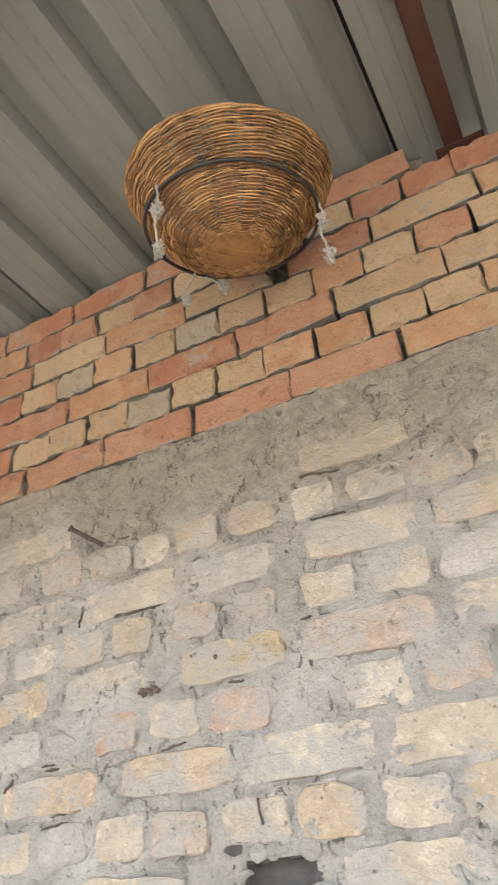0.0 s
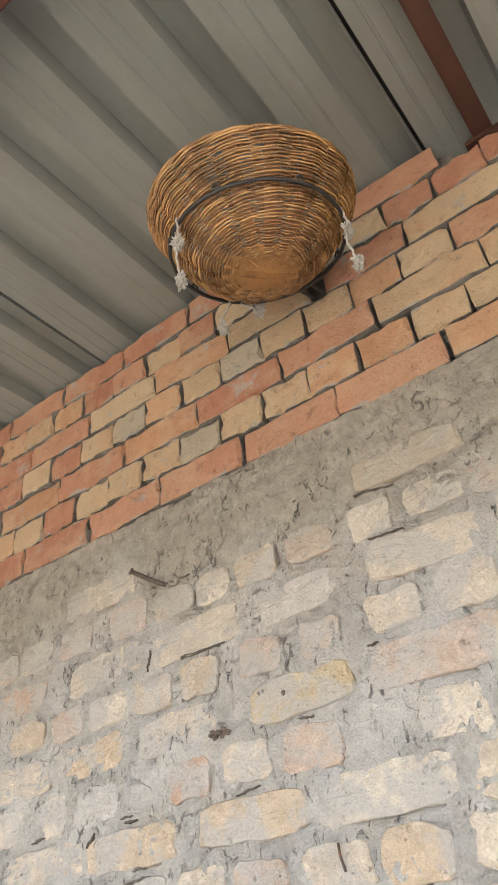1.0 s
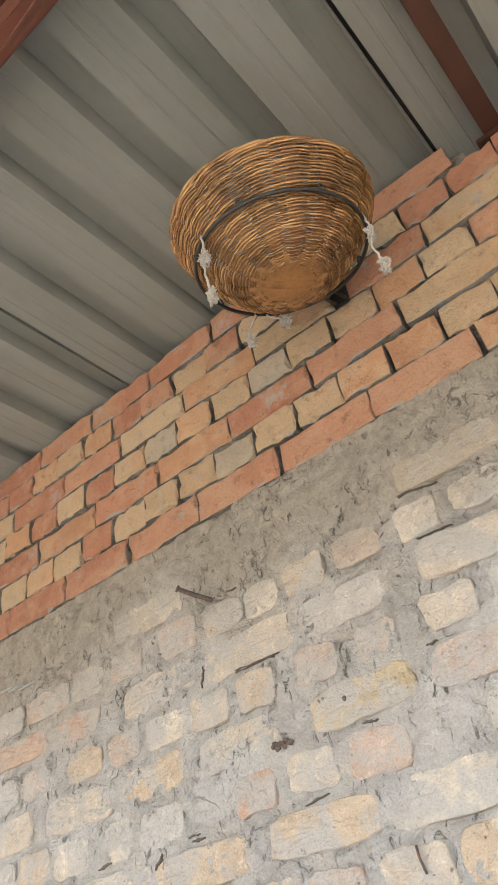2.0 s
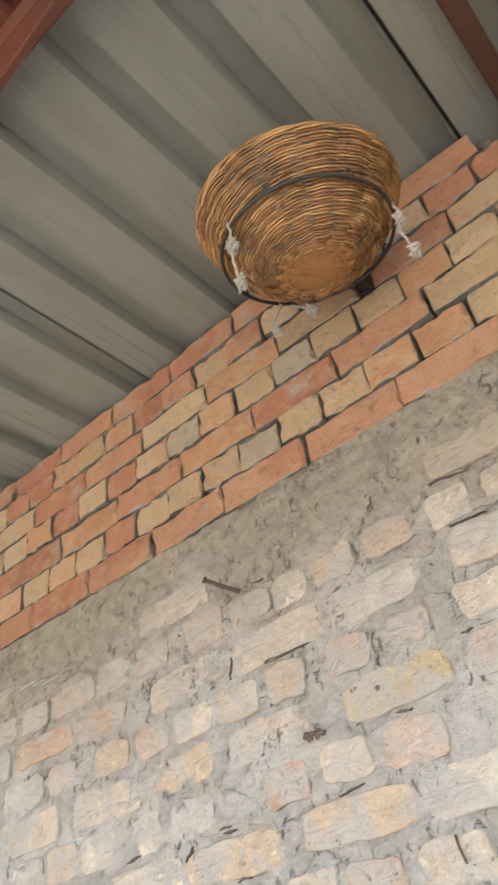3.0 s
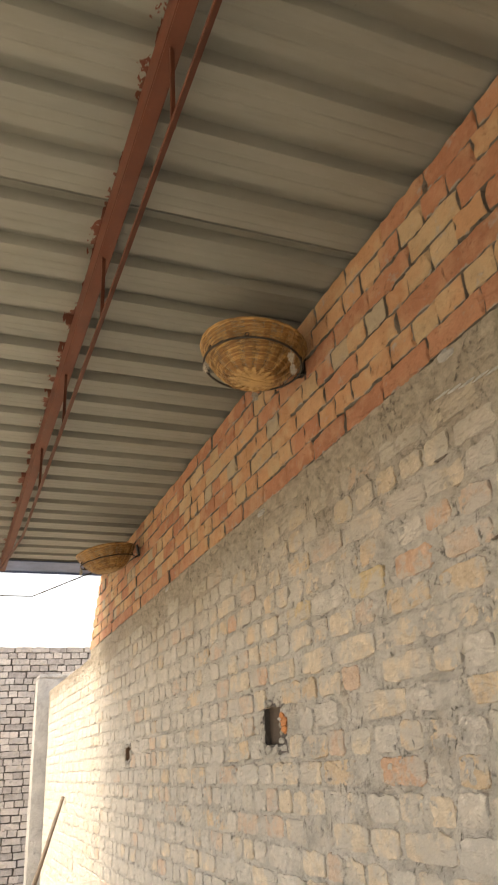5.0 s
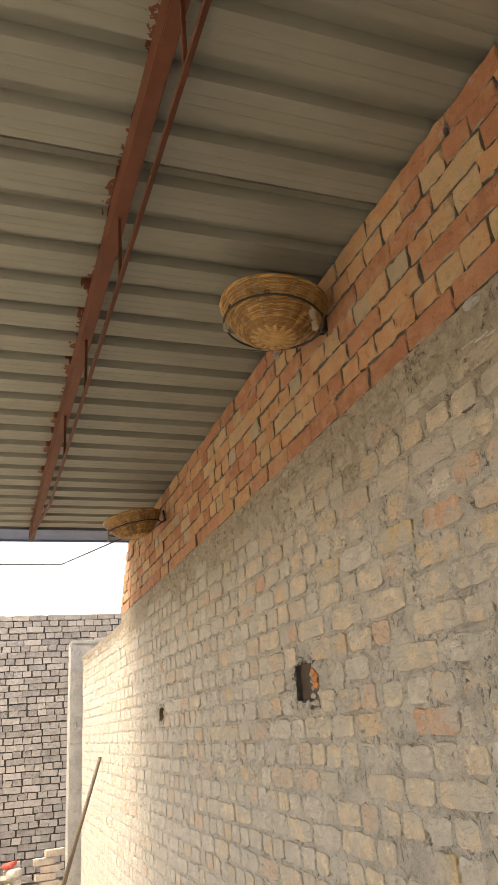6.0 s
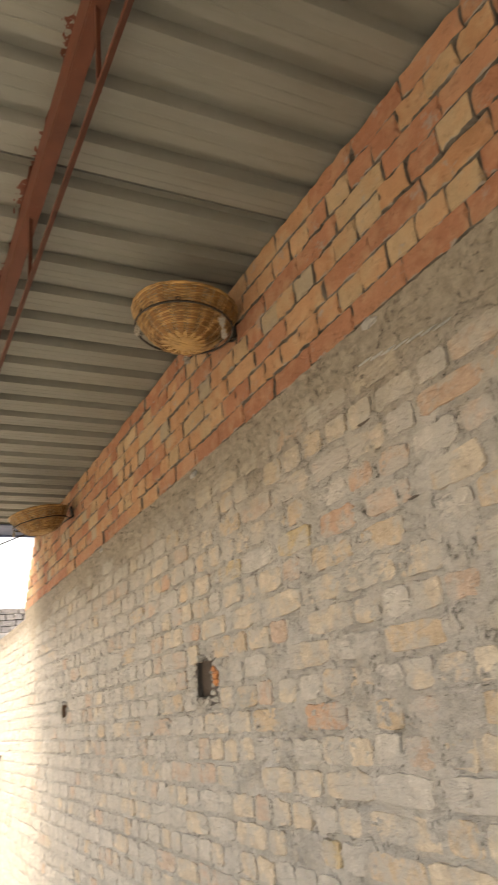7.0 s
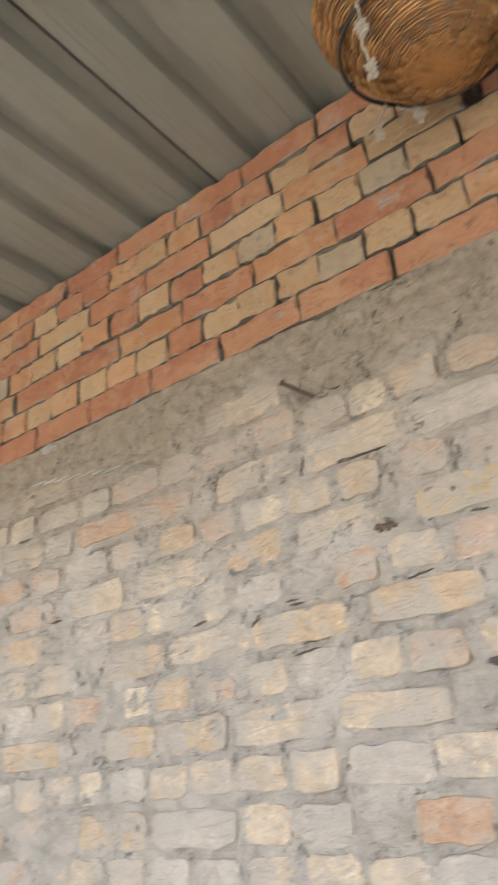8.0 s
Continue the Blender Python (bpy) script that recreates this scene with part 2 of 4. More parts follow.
def cane_material(name, low, high, gloss):
    m = Mat(name, gloss)
    tone = m.ramp(m.random(True), [(0.0, low), (0.6, tuple((a + b) / 2 for a, b in zip(low, high))), (1.0, high)])
    ob = m.node("ShaderNodeTexCoord").outputs["Object"]
    c = m.mix(m.ramp(m.vary(16, 5, 0.7, where=ob), [(0.44, (0, 0, 0)), (0.66, (0.75, 0.75, 0.75))]), tone, tuple(x * 0.38 for x in low))
    c = m.mix(m.ramp(m.vary(60, 4, 0.7, where=ob), [(0.55, (0, 0, 0)), (0.75, (0.6, 0.6, 0.6))]), c, tuple(min(1, x * 1.3) for x in high))
    m.colour(c)
    m.bump(m.vary(220, 2, 0.6, where=ob), 0.3, 0.001)
    return m.m


CANE = cane_material("varnished_cane", (0.155, 0.072, 0.028), (0.46, 0.265, 0.11), 0.27)
HONEY = cane_material("honey_cane", (0.22, 0.112, 0.038), (0.57, 0.365, 0.15), 0.3)
PALE_SPLINT = cane_material("pale_split_cane", (0.33, 0.20, 0.08), (0.46, 0.30, 0.13), 0.4)
SPLINT = cane_material("split_cane_strip", (0.20, 0.09, 0.030), (0.33, 0.165, 0.06), 0.36)


def plain(name, base, rough, grain=40.0, depth=0.002):
    m = Mat(name, rough)
    m.colour(m.ramp(m.vary(grain, 5, 0.7), [(0.3, tuple(x * 0.7 for x in base)), (0.7, tuple(min(1, x * 1.2) for x in base))]))
    m.bump(m.vary(grain * 3, 4, 0.7), 0.5, depth)
    return m.m


ROPE = plain("grey_cotton_rope", (0.43, 0.405, 0.365), 0.95, 120)
LAP_SHADE = plain("sheet_lap_shade", (0.008, 0.008, 0.008), 0.8, 60)
SOIL = plain("trodden_soil", (0.31, 0.275, 0.225), 0.95, 3, 0.02)
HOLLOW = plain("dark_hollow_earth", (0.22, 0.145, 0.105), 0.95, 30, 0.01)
HOLLOW_DARK = plain("dark_grey_joints_and_holes", (0.09, 0.083, 0.08), 0.95, 30, 0.01)
BAMBOO = plain("weathered_bamboo", (0.13, 0.10, 0.08), 0.7, 18)
DIRT = plain("dark_dried_mud", (0.13, 0.10, 0.085), 0.95, 90, 0.004)
SHADE_GAP = plain("open_joint_shade", (0.13, 0.11, 0.092), 0.95, 90, 0.003)
DUSTY = plain("dusty_loose_brick", (0.50, 0.43, 0.38), 0.95, 16, 0.004)
STONE = plain("broken_stone", (0.52, 0.49, 0.46), 0.9, 14)
REDRAG = plain("red_plastic_scrap", (0.6, 0.10, 0.08), 0.5, 20)
BACKBRICK = brick_material("grey_brown_yard_brick", (0.27, 0.25, 0.25), (0.38, 0.355, 0.35), (0.50, 0.465, 0.455), smear=0.35)
BACKBRICK_MASS = brick_material("grey_brown_yard_brick_mass", (0.27, 0.25, 0.25), (0.38, 0.355, 0.35), (0.50, 0.465, 0.455), island=True, smear=0.35)


# ---- mesh helpers ----
def mesh_from(name, verts, faces, material):
    me = bpy.data.meshes.new(name)
    me.from_pydata(verts, [], faces)
    me.update()
    me.materials.append(material)
    return me


def part(name, bm, material, parent, label="", smooth=False):
    me = bpy.data.meshes.new(name)
    bmesh.ops.recalc_face_normals(bm, faces=bm.faces)
    bm.to_mesh(me)
    bm.free()
    me.materials.append(material)
    if smooth:
        me.polygons.foreach_set("use_smooth", [True] * len(me.polygons))
    ob = new(name, me)
    if parent:
        ob.parent = parent
    if label:
        ob["label"] = label
    return ob


def box(lo, hi, bevel=0.0, bm=None):
    bm = bm or bmesh.new()
    lo, hi = Vector(lo), Vector(hi)
    made = bmesh.ops.create_cube(bm, size=1.0, matrix=Matrix.Translation((lo + hi) / 2) @ Matrix.Diagonal((*(hi - lo), 1)))
    if bevel:
        edges = list({e for v in made["verts"] for e in v.link_edges})
        bmesh.ops.bevel(bm, geom=edges, offset=bevel, segments=2, affect="EDGES")
    return bm


def tube(bm, points, radius, sides=6, closed=False, taper=None):
    """A round rod along points, added to bm."""
    pts = [Vector(p) for p in points]
    n = len(pts)
    rings = []
    side = None
    for i, p in enumerate(pts):
        a = pts[(i - 1) % n] if closed or i else p
        b = pts[(i + 1) % n] if closed or i < n - 1 else p
        d = (b - a).normalized()
        if side is None:
            side = d.orthogonal().normalized()
        side = (side - d * side.dot(d)).normalized()
        other = d.cross(side)
        r = taper(i / max(1, n - 1)) * radius if taper else radius
        rings.append([bm.verts.new(p + r * (math.cos(k * math.tau / sides) * side + math.sin(k * math.tau / sides) * other)) for k in range(sides)])
    for i in range(n if closed else n - 1):
        a, b = rings[i], rings[(i + 1) % n]
        for k in range(sides):
            bm.faces.new((a[k], a[(k + 1) % sides], b[(k + 1) % sides], b[k]))
    if not closed:
        bm.faces.new(rings[0][::-1])
        bm.faces.new(rings[-1])
    return bm


def empty(name, m, label, category, group=""):
    ob = new(name)
    ob.matrix_basis = m
    return tagged(ob, label, category, group)


# ---- the plan ----
BAND_Z, COURSE, ROOF_Z = 2.6, 0.0833, 3.193
WALL_X0, WALL_X1, BAND_X0 = -8.72, 3.2, -5.95
LOW_TOP = 2.53
HOLES = [(-1.985, 1.748, 0.082, 0.074), (-4.42, 1.718, 0.078, 0.045), (0.60, 1.73, 0.062, 0.066)]


def in_hole(x, z, grow=0.0):
    for hx, hz, rx, rz in HOLES:
        ragged = 0.3 * noise.noise(Vector((x * 16, hx, z * 16))) if not grow else 0.0
        if abs((x - hx) / (rx + grow)) ** 5 + abs((z - hz) / (rz + grow)) ** 5 + ragged < 1:
            return True
    return False


# ground: one sheet to the horizon
bm = bmesh.new()
bmesh.ops.create_grid(bm, x_segments=120, y_segments=120, size=60)
for v in bm.verts:
    near = max(abs(v.co.x), abs(v.co.y)) < 20
    v.co.z = 0.04 * noise.noise(v.co * 0.6) - 0.03 if near else 0.0
tagged(part("ground", bm, SOIL, None), "bare trodden earth of the yard and shed", "ground", kind="structure")

# old wall: a rough mortar skin over a solid core
# bricks that stand out from the rest: left end, length and tone, course by course from the top
MARKED = {0: ((0.314, 0.137, "b"), (0.71, 0.22, "b")),
          1: ((-1.347, 0.119, "b"), (-0.817, 0.105, "l"), (-0.213, 0.106, "b"), (-0.081, 0.102, "p"), (0.079, 0.11, "p"), (0.325, 0.085, "l"), (0.424, 0.1, "b"), (0.55, 0.1, "p"), (0.687, 0.084, "l")),
          2: ((-2.243, 0.159, "p"), (-1.746, 0.175, "b"), (-1.041, 0.199, "p"), (-0.047, 0.23, "c"), (0.199, 0.227, "c"), (0.439, 0.21, "w"), (0.70, 0.22, "c")),
          3: ((-1.216, 0.102, "b"), (-0.996, 0.118, "w"), (-0.712, 0.118, "p"), (-0.228, 0.11, "b"), (-0.095, 0.102, "p"), (0.024, 0.107, "l"), (0.149, 0.107, "c"), (0.276, 0.093, "b"), (0.417, 0.094, "p"), (0.553, 0.08, "p"), (0.687, 0.1, "c"))}
MARKED.update({
          4: ((-1.788, 0.2, "y"), (-1.299, 0.205, "y"), (-1.03, 0.178, "o"), (-0.80, 0.185, "p"), (-0.53, 0.182, "c"), (-0.31, 0.224, "c"), (-0.04, 0.165, "b"), (0.161, 0.196, "c"), (0.434, 0.21, "y"), (0.673, 0.24, "p")),
          5: ((-1.104, 0.213, "b"), (-0.842, 0.191, "b"), (-0.522, 0.114, "w"), (-0.272, 0.115, "l"), (-0.101, 0.066, "l"), (-0.008, 0.12, "w"), (0.239, 0.097, "o"), (0.365, 0.102, "c"), (0.491, 0.115, "p"), (0.74, 0.11, "l")),
          6: ((-2.149, 0.146, "o"), (-1.688, 0.225, "c"), (-1.432, 0.24, "c"), (-0.425, 0.205, "b"), (-0.205, 0.224, "c"), (0.306, 0.22, "b"), (0.544, 0.24, "l"))})
MARKED.update({
          7: ((-2.024, 0.125, "c"), (-1.168, 0.237, "c"), (-0.352, 0.084, "l"), (0.008, 0.099, "c"), (0.504, 0.121, "c"), (0.64, 0.108, "b")),
          8: ((-1.305, 0.24, "c"), (-0.413, 0.16, "b"), (-0.212, 0.156, "b")),
          9: ((-1.703, 0.153, "b"), (-1.39, 0.114, "l"), (-1.253, 0.12, "w"), (-0.497, 0.075, "l")),
          10: ((-1.244, 0.225, "o"), (-0.494, 0.211, "b"), (0.334, 0.131, "o")),
          12: ((-1.556, 0.21, "c"), (-1.33, 0.145, "c")),
          14: ((-1.218, 0.085, "y"),)})
LENGTHS = {"s": 0.226, "m": 0.16, "h": 0.108}
OLD_ROW0, OLD_PITCH = 2.452, 0.0868


def lay_old_bricks():
    """Every old brick, row by row: middle, length, kind, tone and how far it stands back."""
    r = random.Random(5)
    rows_ = []
    z = OLD_ROW0
    while z > 0.06:
        row = len(rows_)
        marked = MARKED.get(row, ())
        laid = [(x0, length, "s" if length > 0.19 else "m" if length > 0.13 else "h", tone) for x0, length, tone in marked]
        x = WALL_X0 + r.uniform(0.03, 0.12)
        while x < 2.6:
            key = r.choice("hhhhm" if row % 2 else "ssssmh")
            length = LENGTHS[key]
            if not any(x < a + l + 0.008 and a - 0.008 < x + length for a, l, _, _ in laid[:len(marked)]):
                # far tones go paler and greyer, standing in for cool outdoor daylight
                laid.append((x, length, key, r.choice("cccccccccwwwwbbbbbbpppppcccccco" if x > -2.6 and row < 8 else "wwwwwwwccccccccppb" if x > -2.6 else "wwwwwwwccppb" if x > -4 else "wwwwwwwwwcp")))
                x += length + r.uniform(0.010, 0.024)
            else:
                x += 0.02
        out = []
        for x0, length, key, tone in laid:
            xc = x0 + length / 2
            zc = z + 0.005 * noise.noise(Vector((xc * 1.1, row * 3.0, 0))) + r.uniform(-0.003, 0.003)
            if in_hole(xc, zc, 0.05 if key != "h" else 0.03) or (row == 0 and r.random() < 0.5):
                continue
            yb = 0.0008 + 0.0022 * noise.noise(Vector((xc * 1.7, 7, zc * 2.3))) + r.uniform(-0.0012, 0.0018)
            out.append((xc, zc, length, key, tone, yb))
        rows_.append(sorted(out))
        z -= OLD_PITCH
    return rows_


OLD_ROWS = lay_old_bricks()
BINS = {}
for row, laid in enumerate(OLD_ROWS):
    for b in laid:
        for k in range(int((b[0] - b[2] / 2 - 0.02) * 10 // 1), int((b[0] + b[2] / 2 + 0.02) * 10 // 1) + 1):
            BINS.setdefault((row, k), []).append(b)


def groove(x, z):
    """1 on the very edge of an old brick, 0 away from it."""
    row = round((OLD_ROW0 - z) / OLD_PITCH)
    best = 0.0
    for rr in (row - 1, row, row + 1):
        for xc, zc, length, *_ in BINS.get((rr, int(x * 10 // 1)), ()):
            out = max(abs(x - xc) - length * 0.485, abs(z - zc) - 0.0355)
            if abs(out) < 0.0075:
                best = max(best, 1 - abs(out) / 0.0075)
    return best


def wall_relief(x, z):
    """How far the mortar skin lies behind the face of the bricks."""
    p = Vector((x, 0.0, z))
    d = 0.0024 + 0.0030 * noise.noise(p * 9) + 0.0026 * noise.noise(p * 28) + 0.0024 * noise.noise(p * 75)
    crack = abs(noise.noise(Vector((x * 5 + 11, 3.0, z * 11)))) + 0.03 * noise.noise(p * 40)
    if crack < 0.03:
        d += 0.009 * (1 - max(0.0, crack) / 0.03)
    open_joint = noise.noise(Vector((x * 8 + 3, 1.0, z * 12))) + 0.5 * noise.noise(p * 33)
    if open_joint > 0.19:
        d += groove(x, z) * min(1.0, (open_joint - 0.19) / 0.1) * 0.010
    if z > 2.46:
        d -= min(1.0, (z - 2.46) / 0.06) * (0.006 + 0.006 * noise.noise(p * 14) + 0.005 * noise.noise(p * 50))
    return d


def steps(stops):
    """Positions with a step of their own in each stretch."""
    out = []
    for (a, da), (b, _) in zip(stops, stops[1:]):
        n = round((b - a) / da)
        out += [a + (b - a) * i / n for i in range(n)]
    return out + [stops[-1][0]]


gx = steps([(WALL_X0, 0.014), (-4.0, 0.011), (-1.6, 0.0062), (1.25, 0.03), (WALL_X1, 0)])
gz = steps([(0.0, 0.012), (1.45, 0.0062), (BAND_Z, 0)])
W = len(gx)
verts = [(x, wall_relief(x, z), z) for z in gz for x in gx]
faces = []
for k in range(len(gz) - 1):
    z = (gz[k] + gz[k + 1]) / 2
    for i in range(W - 1):
        x = (gx[i] + gx[i + 1]) / 2
        if in_hole(x, z) or (x < BAND_X0 and z > LOW_TOP):
            continue
        a = k * W + i
        faces.append((a, a + 1, a + W + 1, a + W))
me = mesh_from("wall_brick", verts, faces, MORTAR_OLD)
me.polygons.foreach_set("use_smooth", [True] * len(faces))
wall = tagged(new("wall_brick", me), "old brick boundary wall smeared with grey mortar, newer red courses on top", "brick wall", kind="structure")
# core behind the skin, split round nothing: it only backs the skin and the hollows
bm = box((WALL_X0, 0.036, 0), (BAND_X0, 0.23, LOW_TOP))
box((BAND_X0, 0.036, 0), (WALL_X1, 0.23, BAND_Z), bm=bm)
box((WALL_X0, 0.016, 2.50), (BAND_X0, 0.034, LOW_TOP - 0.004), bm=bm)
part("core", bm, HOLLOW, wall)
# broken brick lining each hole
for hx, hz, rx, rz in HOLES:
    a, b = rx * 0.9, rz * 0.9
    bm = box((hx - a - 0.05, 0.005, hz - b - 0.03), (hx - a, 0.035, hz + b + 0.03))
    box((hx + a, 0.005, hz - b - 0.03), (hx + a + 0.05, 0.035, hz + b + 0.03), bm=bm)
    box((hx - a, 0.005, hz + b), (hx + a, 0.035, hz + b + 0.03), bm=bm)
    box((hx - a, 0.005, hz - b - 0.03), (hx + a, 0.035, hz - b), bm=bm)
    bmesh.ops.subdivide_edges(bm, edges=bm.edges[:], cuts=3, use_grid_fill=True)
    for v in bm.verts:
        v.co += 0.007 * noise.noise_vector(v.co * 32)
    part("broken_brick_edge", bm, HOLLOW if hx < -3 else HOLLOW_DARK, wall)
HOLE_BROWN = plain("dark_brown_hole_back", (0.075, 0.056, 0.045), 0.95, 40, 0.01)
# thin dark panels in front of the core darken these two holes
part("hole_back", box((-2.10, 0.026, 1.64), (-1.87, 0.0355, 1.86)), HOLE_BROWN, wall)
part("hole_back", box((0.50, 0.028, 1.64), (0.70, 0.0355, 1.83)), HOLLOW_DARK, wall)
# joint mortar of the red courses, set back behind the brick faces
JX = steps([(BAND_X0 + 0.10, 0.02), (-2.0, 0.0095), (1.25, 0.03), (WALL_X1, 0)])
JZ = steps([(BAND_Z - 0.01, 0.0095), (BAND_Z + 7 * COURSE - 0.012, 0)])
W = len(JX)


def bed_relief(x, z):
    p = Vector((x, 4.0, z))
    return max(0.004, 0.034 + 0.052 * noise.noise(p * 7) + 0.016 * noise.noise(p * 30) + 0.005 * noise.noise(p * 80))


verts = [(x, bed_relief(x, z), z) for z in JZ for x in JX]
faces = []
for k in range(len(JZ) - 1):
    for i in range(W - 1):
        if JX[i] > 1.09 and JZ[k + 1] > BAND_Z + 6 * COURSE:
            continue
        a = k * W + i
        faces.append((a, a + 1, a + W + 1, a + W))
me = mesh_from("joint_bed", verts, faces, MORTAR_NEW)
me.polygons.foreach_set("use_smooth", [True] * len(faces))
bed = new("joint_bed", me)
bed.parent = wall
bed["label"] = "rough recessed grey joint mortar"
bm = box((BAND_X0 + 0.10, 0.095, BAND_Z + 0.002), (1.09, 0.22, BAND_Z + 7 * COURSE - 0.014))
box((1.092, 0.095, BAND_Z + 0.002), (WALL_X1, 0.22, BAND_Z + 6 * COURSE - 0.006), bm=bm)
part("upper_core", bm, HOLLOW, wall)

# roof: one folded sheet with ribs, slots where the sheets lap
PITCH = 0.2068
prof = []
# the unseen run past the wall end is added to shade the near end
x = 1.046 + 1.034 * 4
while x > -5.53:
    k = round((x - 1.046) / PITCH)
    seam = k % 5 == 0
    if seam:
        prof += [(x + 0.009, 0.0), (x + 0.009, 0.012), (x, 0.012), (x, -0.001)]
    prof += [(x - 0.002, 0.0), (x - 0.010, 0.036), (x - 0.068, 0.036), (x - 0.080, 0.0), (x - 0.122, 0.0), (x - 0.1235, 0.0012), (x - 0.1285, 0.0012), (x - 0.130, 0.0), (x - 0.160, 0.0), (x - 0.1615, 0.0012), (x - 0.1665, 0.0012), (x - 0.168, 0.0)]
    x -= PITCH
verts, faces = [], []
# the unseen depth to -3.5 is set to block sky light from the wall
ys = (0.45, -0.83, -3.5)
for px, pz in prof:
    for y in ys:
        verts.append((px, y, ROOF_Z + pz))
L = len(ys)
for i in range(len(prof) - 1):
    for j in range(L - 1):
        a = i * L + j
        faces.append((a, a + L, a + L + 1, a + 1))
me = mesh_from("ceiling", verts, faces, SHEET)
# slot bottoms are coloured near black for the shade inside the laps
me.materials.append(LAP_SHADE)
me.polygons.foreach_set("material_index", [1 if prof[k // (L - 1)][1] == 0.012 and prof[k // (L - 1) + 1][1] == 0.012 else 0 for k in range(len(faces))])
roof = tagged(new("ceiling", me), "corrugated galvanised roof sheets with red paint splashes", "metal roof", kind="structure")
sol = roof.modifiers.new("gauge", "SOLIDIFY")
sol.thickness, sol.offset = 0.0012, 1.0

# blue edge beam under the far end of the sheets
beam = empty("edge_beam", pose(-5.35, 0, ROOF_Z), "blue painted steel edge beam under the roof end", "steel beam")
part("web", box((-0.165, -3.5, -0.012), (0.155, 0.2, -0.003), 0.002), STEEL_BLUE, beam)
part("lip", box((-0.170, -3.5, -0.030), (-0.160, 0.2, 0.05), 0.002), STEEL_BLUE, beam)

# purlin truss along the wall
truss = empty("purlin_truss", pose(0, -0.812, ROOF_Z, 0, 0, 0.29), "red oxide painted steel purlin truss under the sheets", "roof truss")
part("top_chord", box((-5.20, -0.021, -0.100), (3.1, 0.021, -0.002), 0.003), STEEL_RED, truss)
bm = box((-3.4, -0.010, -0.342), (0.2, 0.001, -0.338), 0.001)
box((-3.4, -0.013, -0.350), (0.2, -0.009, -0.336), 0.001, bm)
part("bottom_angle", bm, STEEL_RED, truss)
# both its ends are bent up to the chord
for x0, x1 in ((-3.4, -5.10), (0.2, 0.78)):
    lo, hi = min(x0, x1), max(x0, x1)
    bm = box((lo, -0.010, -0.342), (hi, 0.001, -0.338))
    box((lo, -0.013, -0.350), (hi, -0.009, -0.336), bm=bm)
    for v in bm.verts:
        v.co.z += 0.245 * (v.co.x - x0) / (x1 - x0)
    part("bent_end", bm, STEEL_RED, truss)
for k in range(0, 4):
    sx = -0.395 - 0.768 * k
    bm = box((sx - 0.005, -0.008, -0.338), (sx + 0.005, -0.005, -0.085), 0.001)
    box((sx - 0.006, -0.006, -0.338), (sx - 0.003, 0.004, -0.085), 0.001, bm)
    part("strut", bm, STEEL_RED, truss)
# cleats welded on the chord
for k in range(-2, 4):
    part("cleat", box((-0.62 - 1.03 * k, 0.016, -0.03), (-0.58 - 1.03 * k, 0.036, -0.004), 0.002), STEEL_RED, truss)

rafter = empty("rafter", pose(1.20, -0.4, ROOF_Z), "red oxide painted steel rafter bearing on the wall top", "steel rafter")
part("tube", box((-0.048, -0.40, -0.040), (-0.004, 0.52, -0.003), 0.004), STEEL_BROWN, rafter)
part("bearing_plate", box((-0.07, 0.42, -0.052), (0.04, 0.52, -0.041), 0.002), STEEL_BROWN, rafter)


# ---- baskets in iron rings ----
PROFILE = [(0.050, -0.064), (0.077, -0.060), (0.100, -0.051), (0.121, -0.036), (0.140, -0.016), (0.156, 0.006), (0.172, 0.029), (0.187, 0.052), (0.199, 0.074), (0.207, 0.093)]


def along(s):
    """Radius and height at the share s of the way from base to rim."""
    lens = [math.dist(a, b) for a, b in zip(PROFILE, PROFILE[1:])]
    left = s * sum(lens)
    for (a, b), l in zip(zip(PROFILE, PROFILE[1:]), lens):
        if left <= l or b == PROFILE[-1]:
            f = min(1, left / l)
            return a[0] + f * (b[0] - a[0]), a[1] + f * (b[1] - a[1])
        left -= l


STAKES = 16


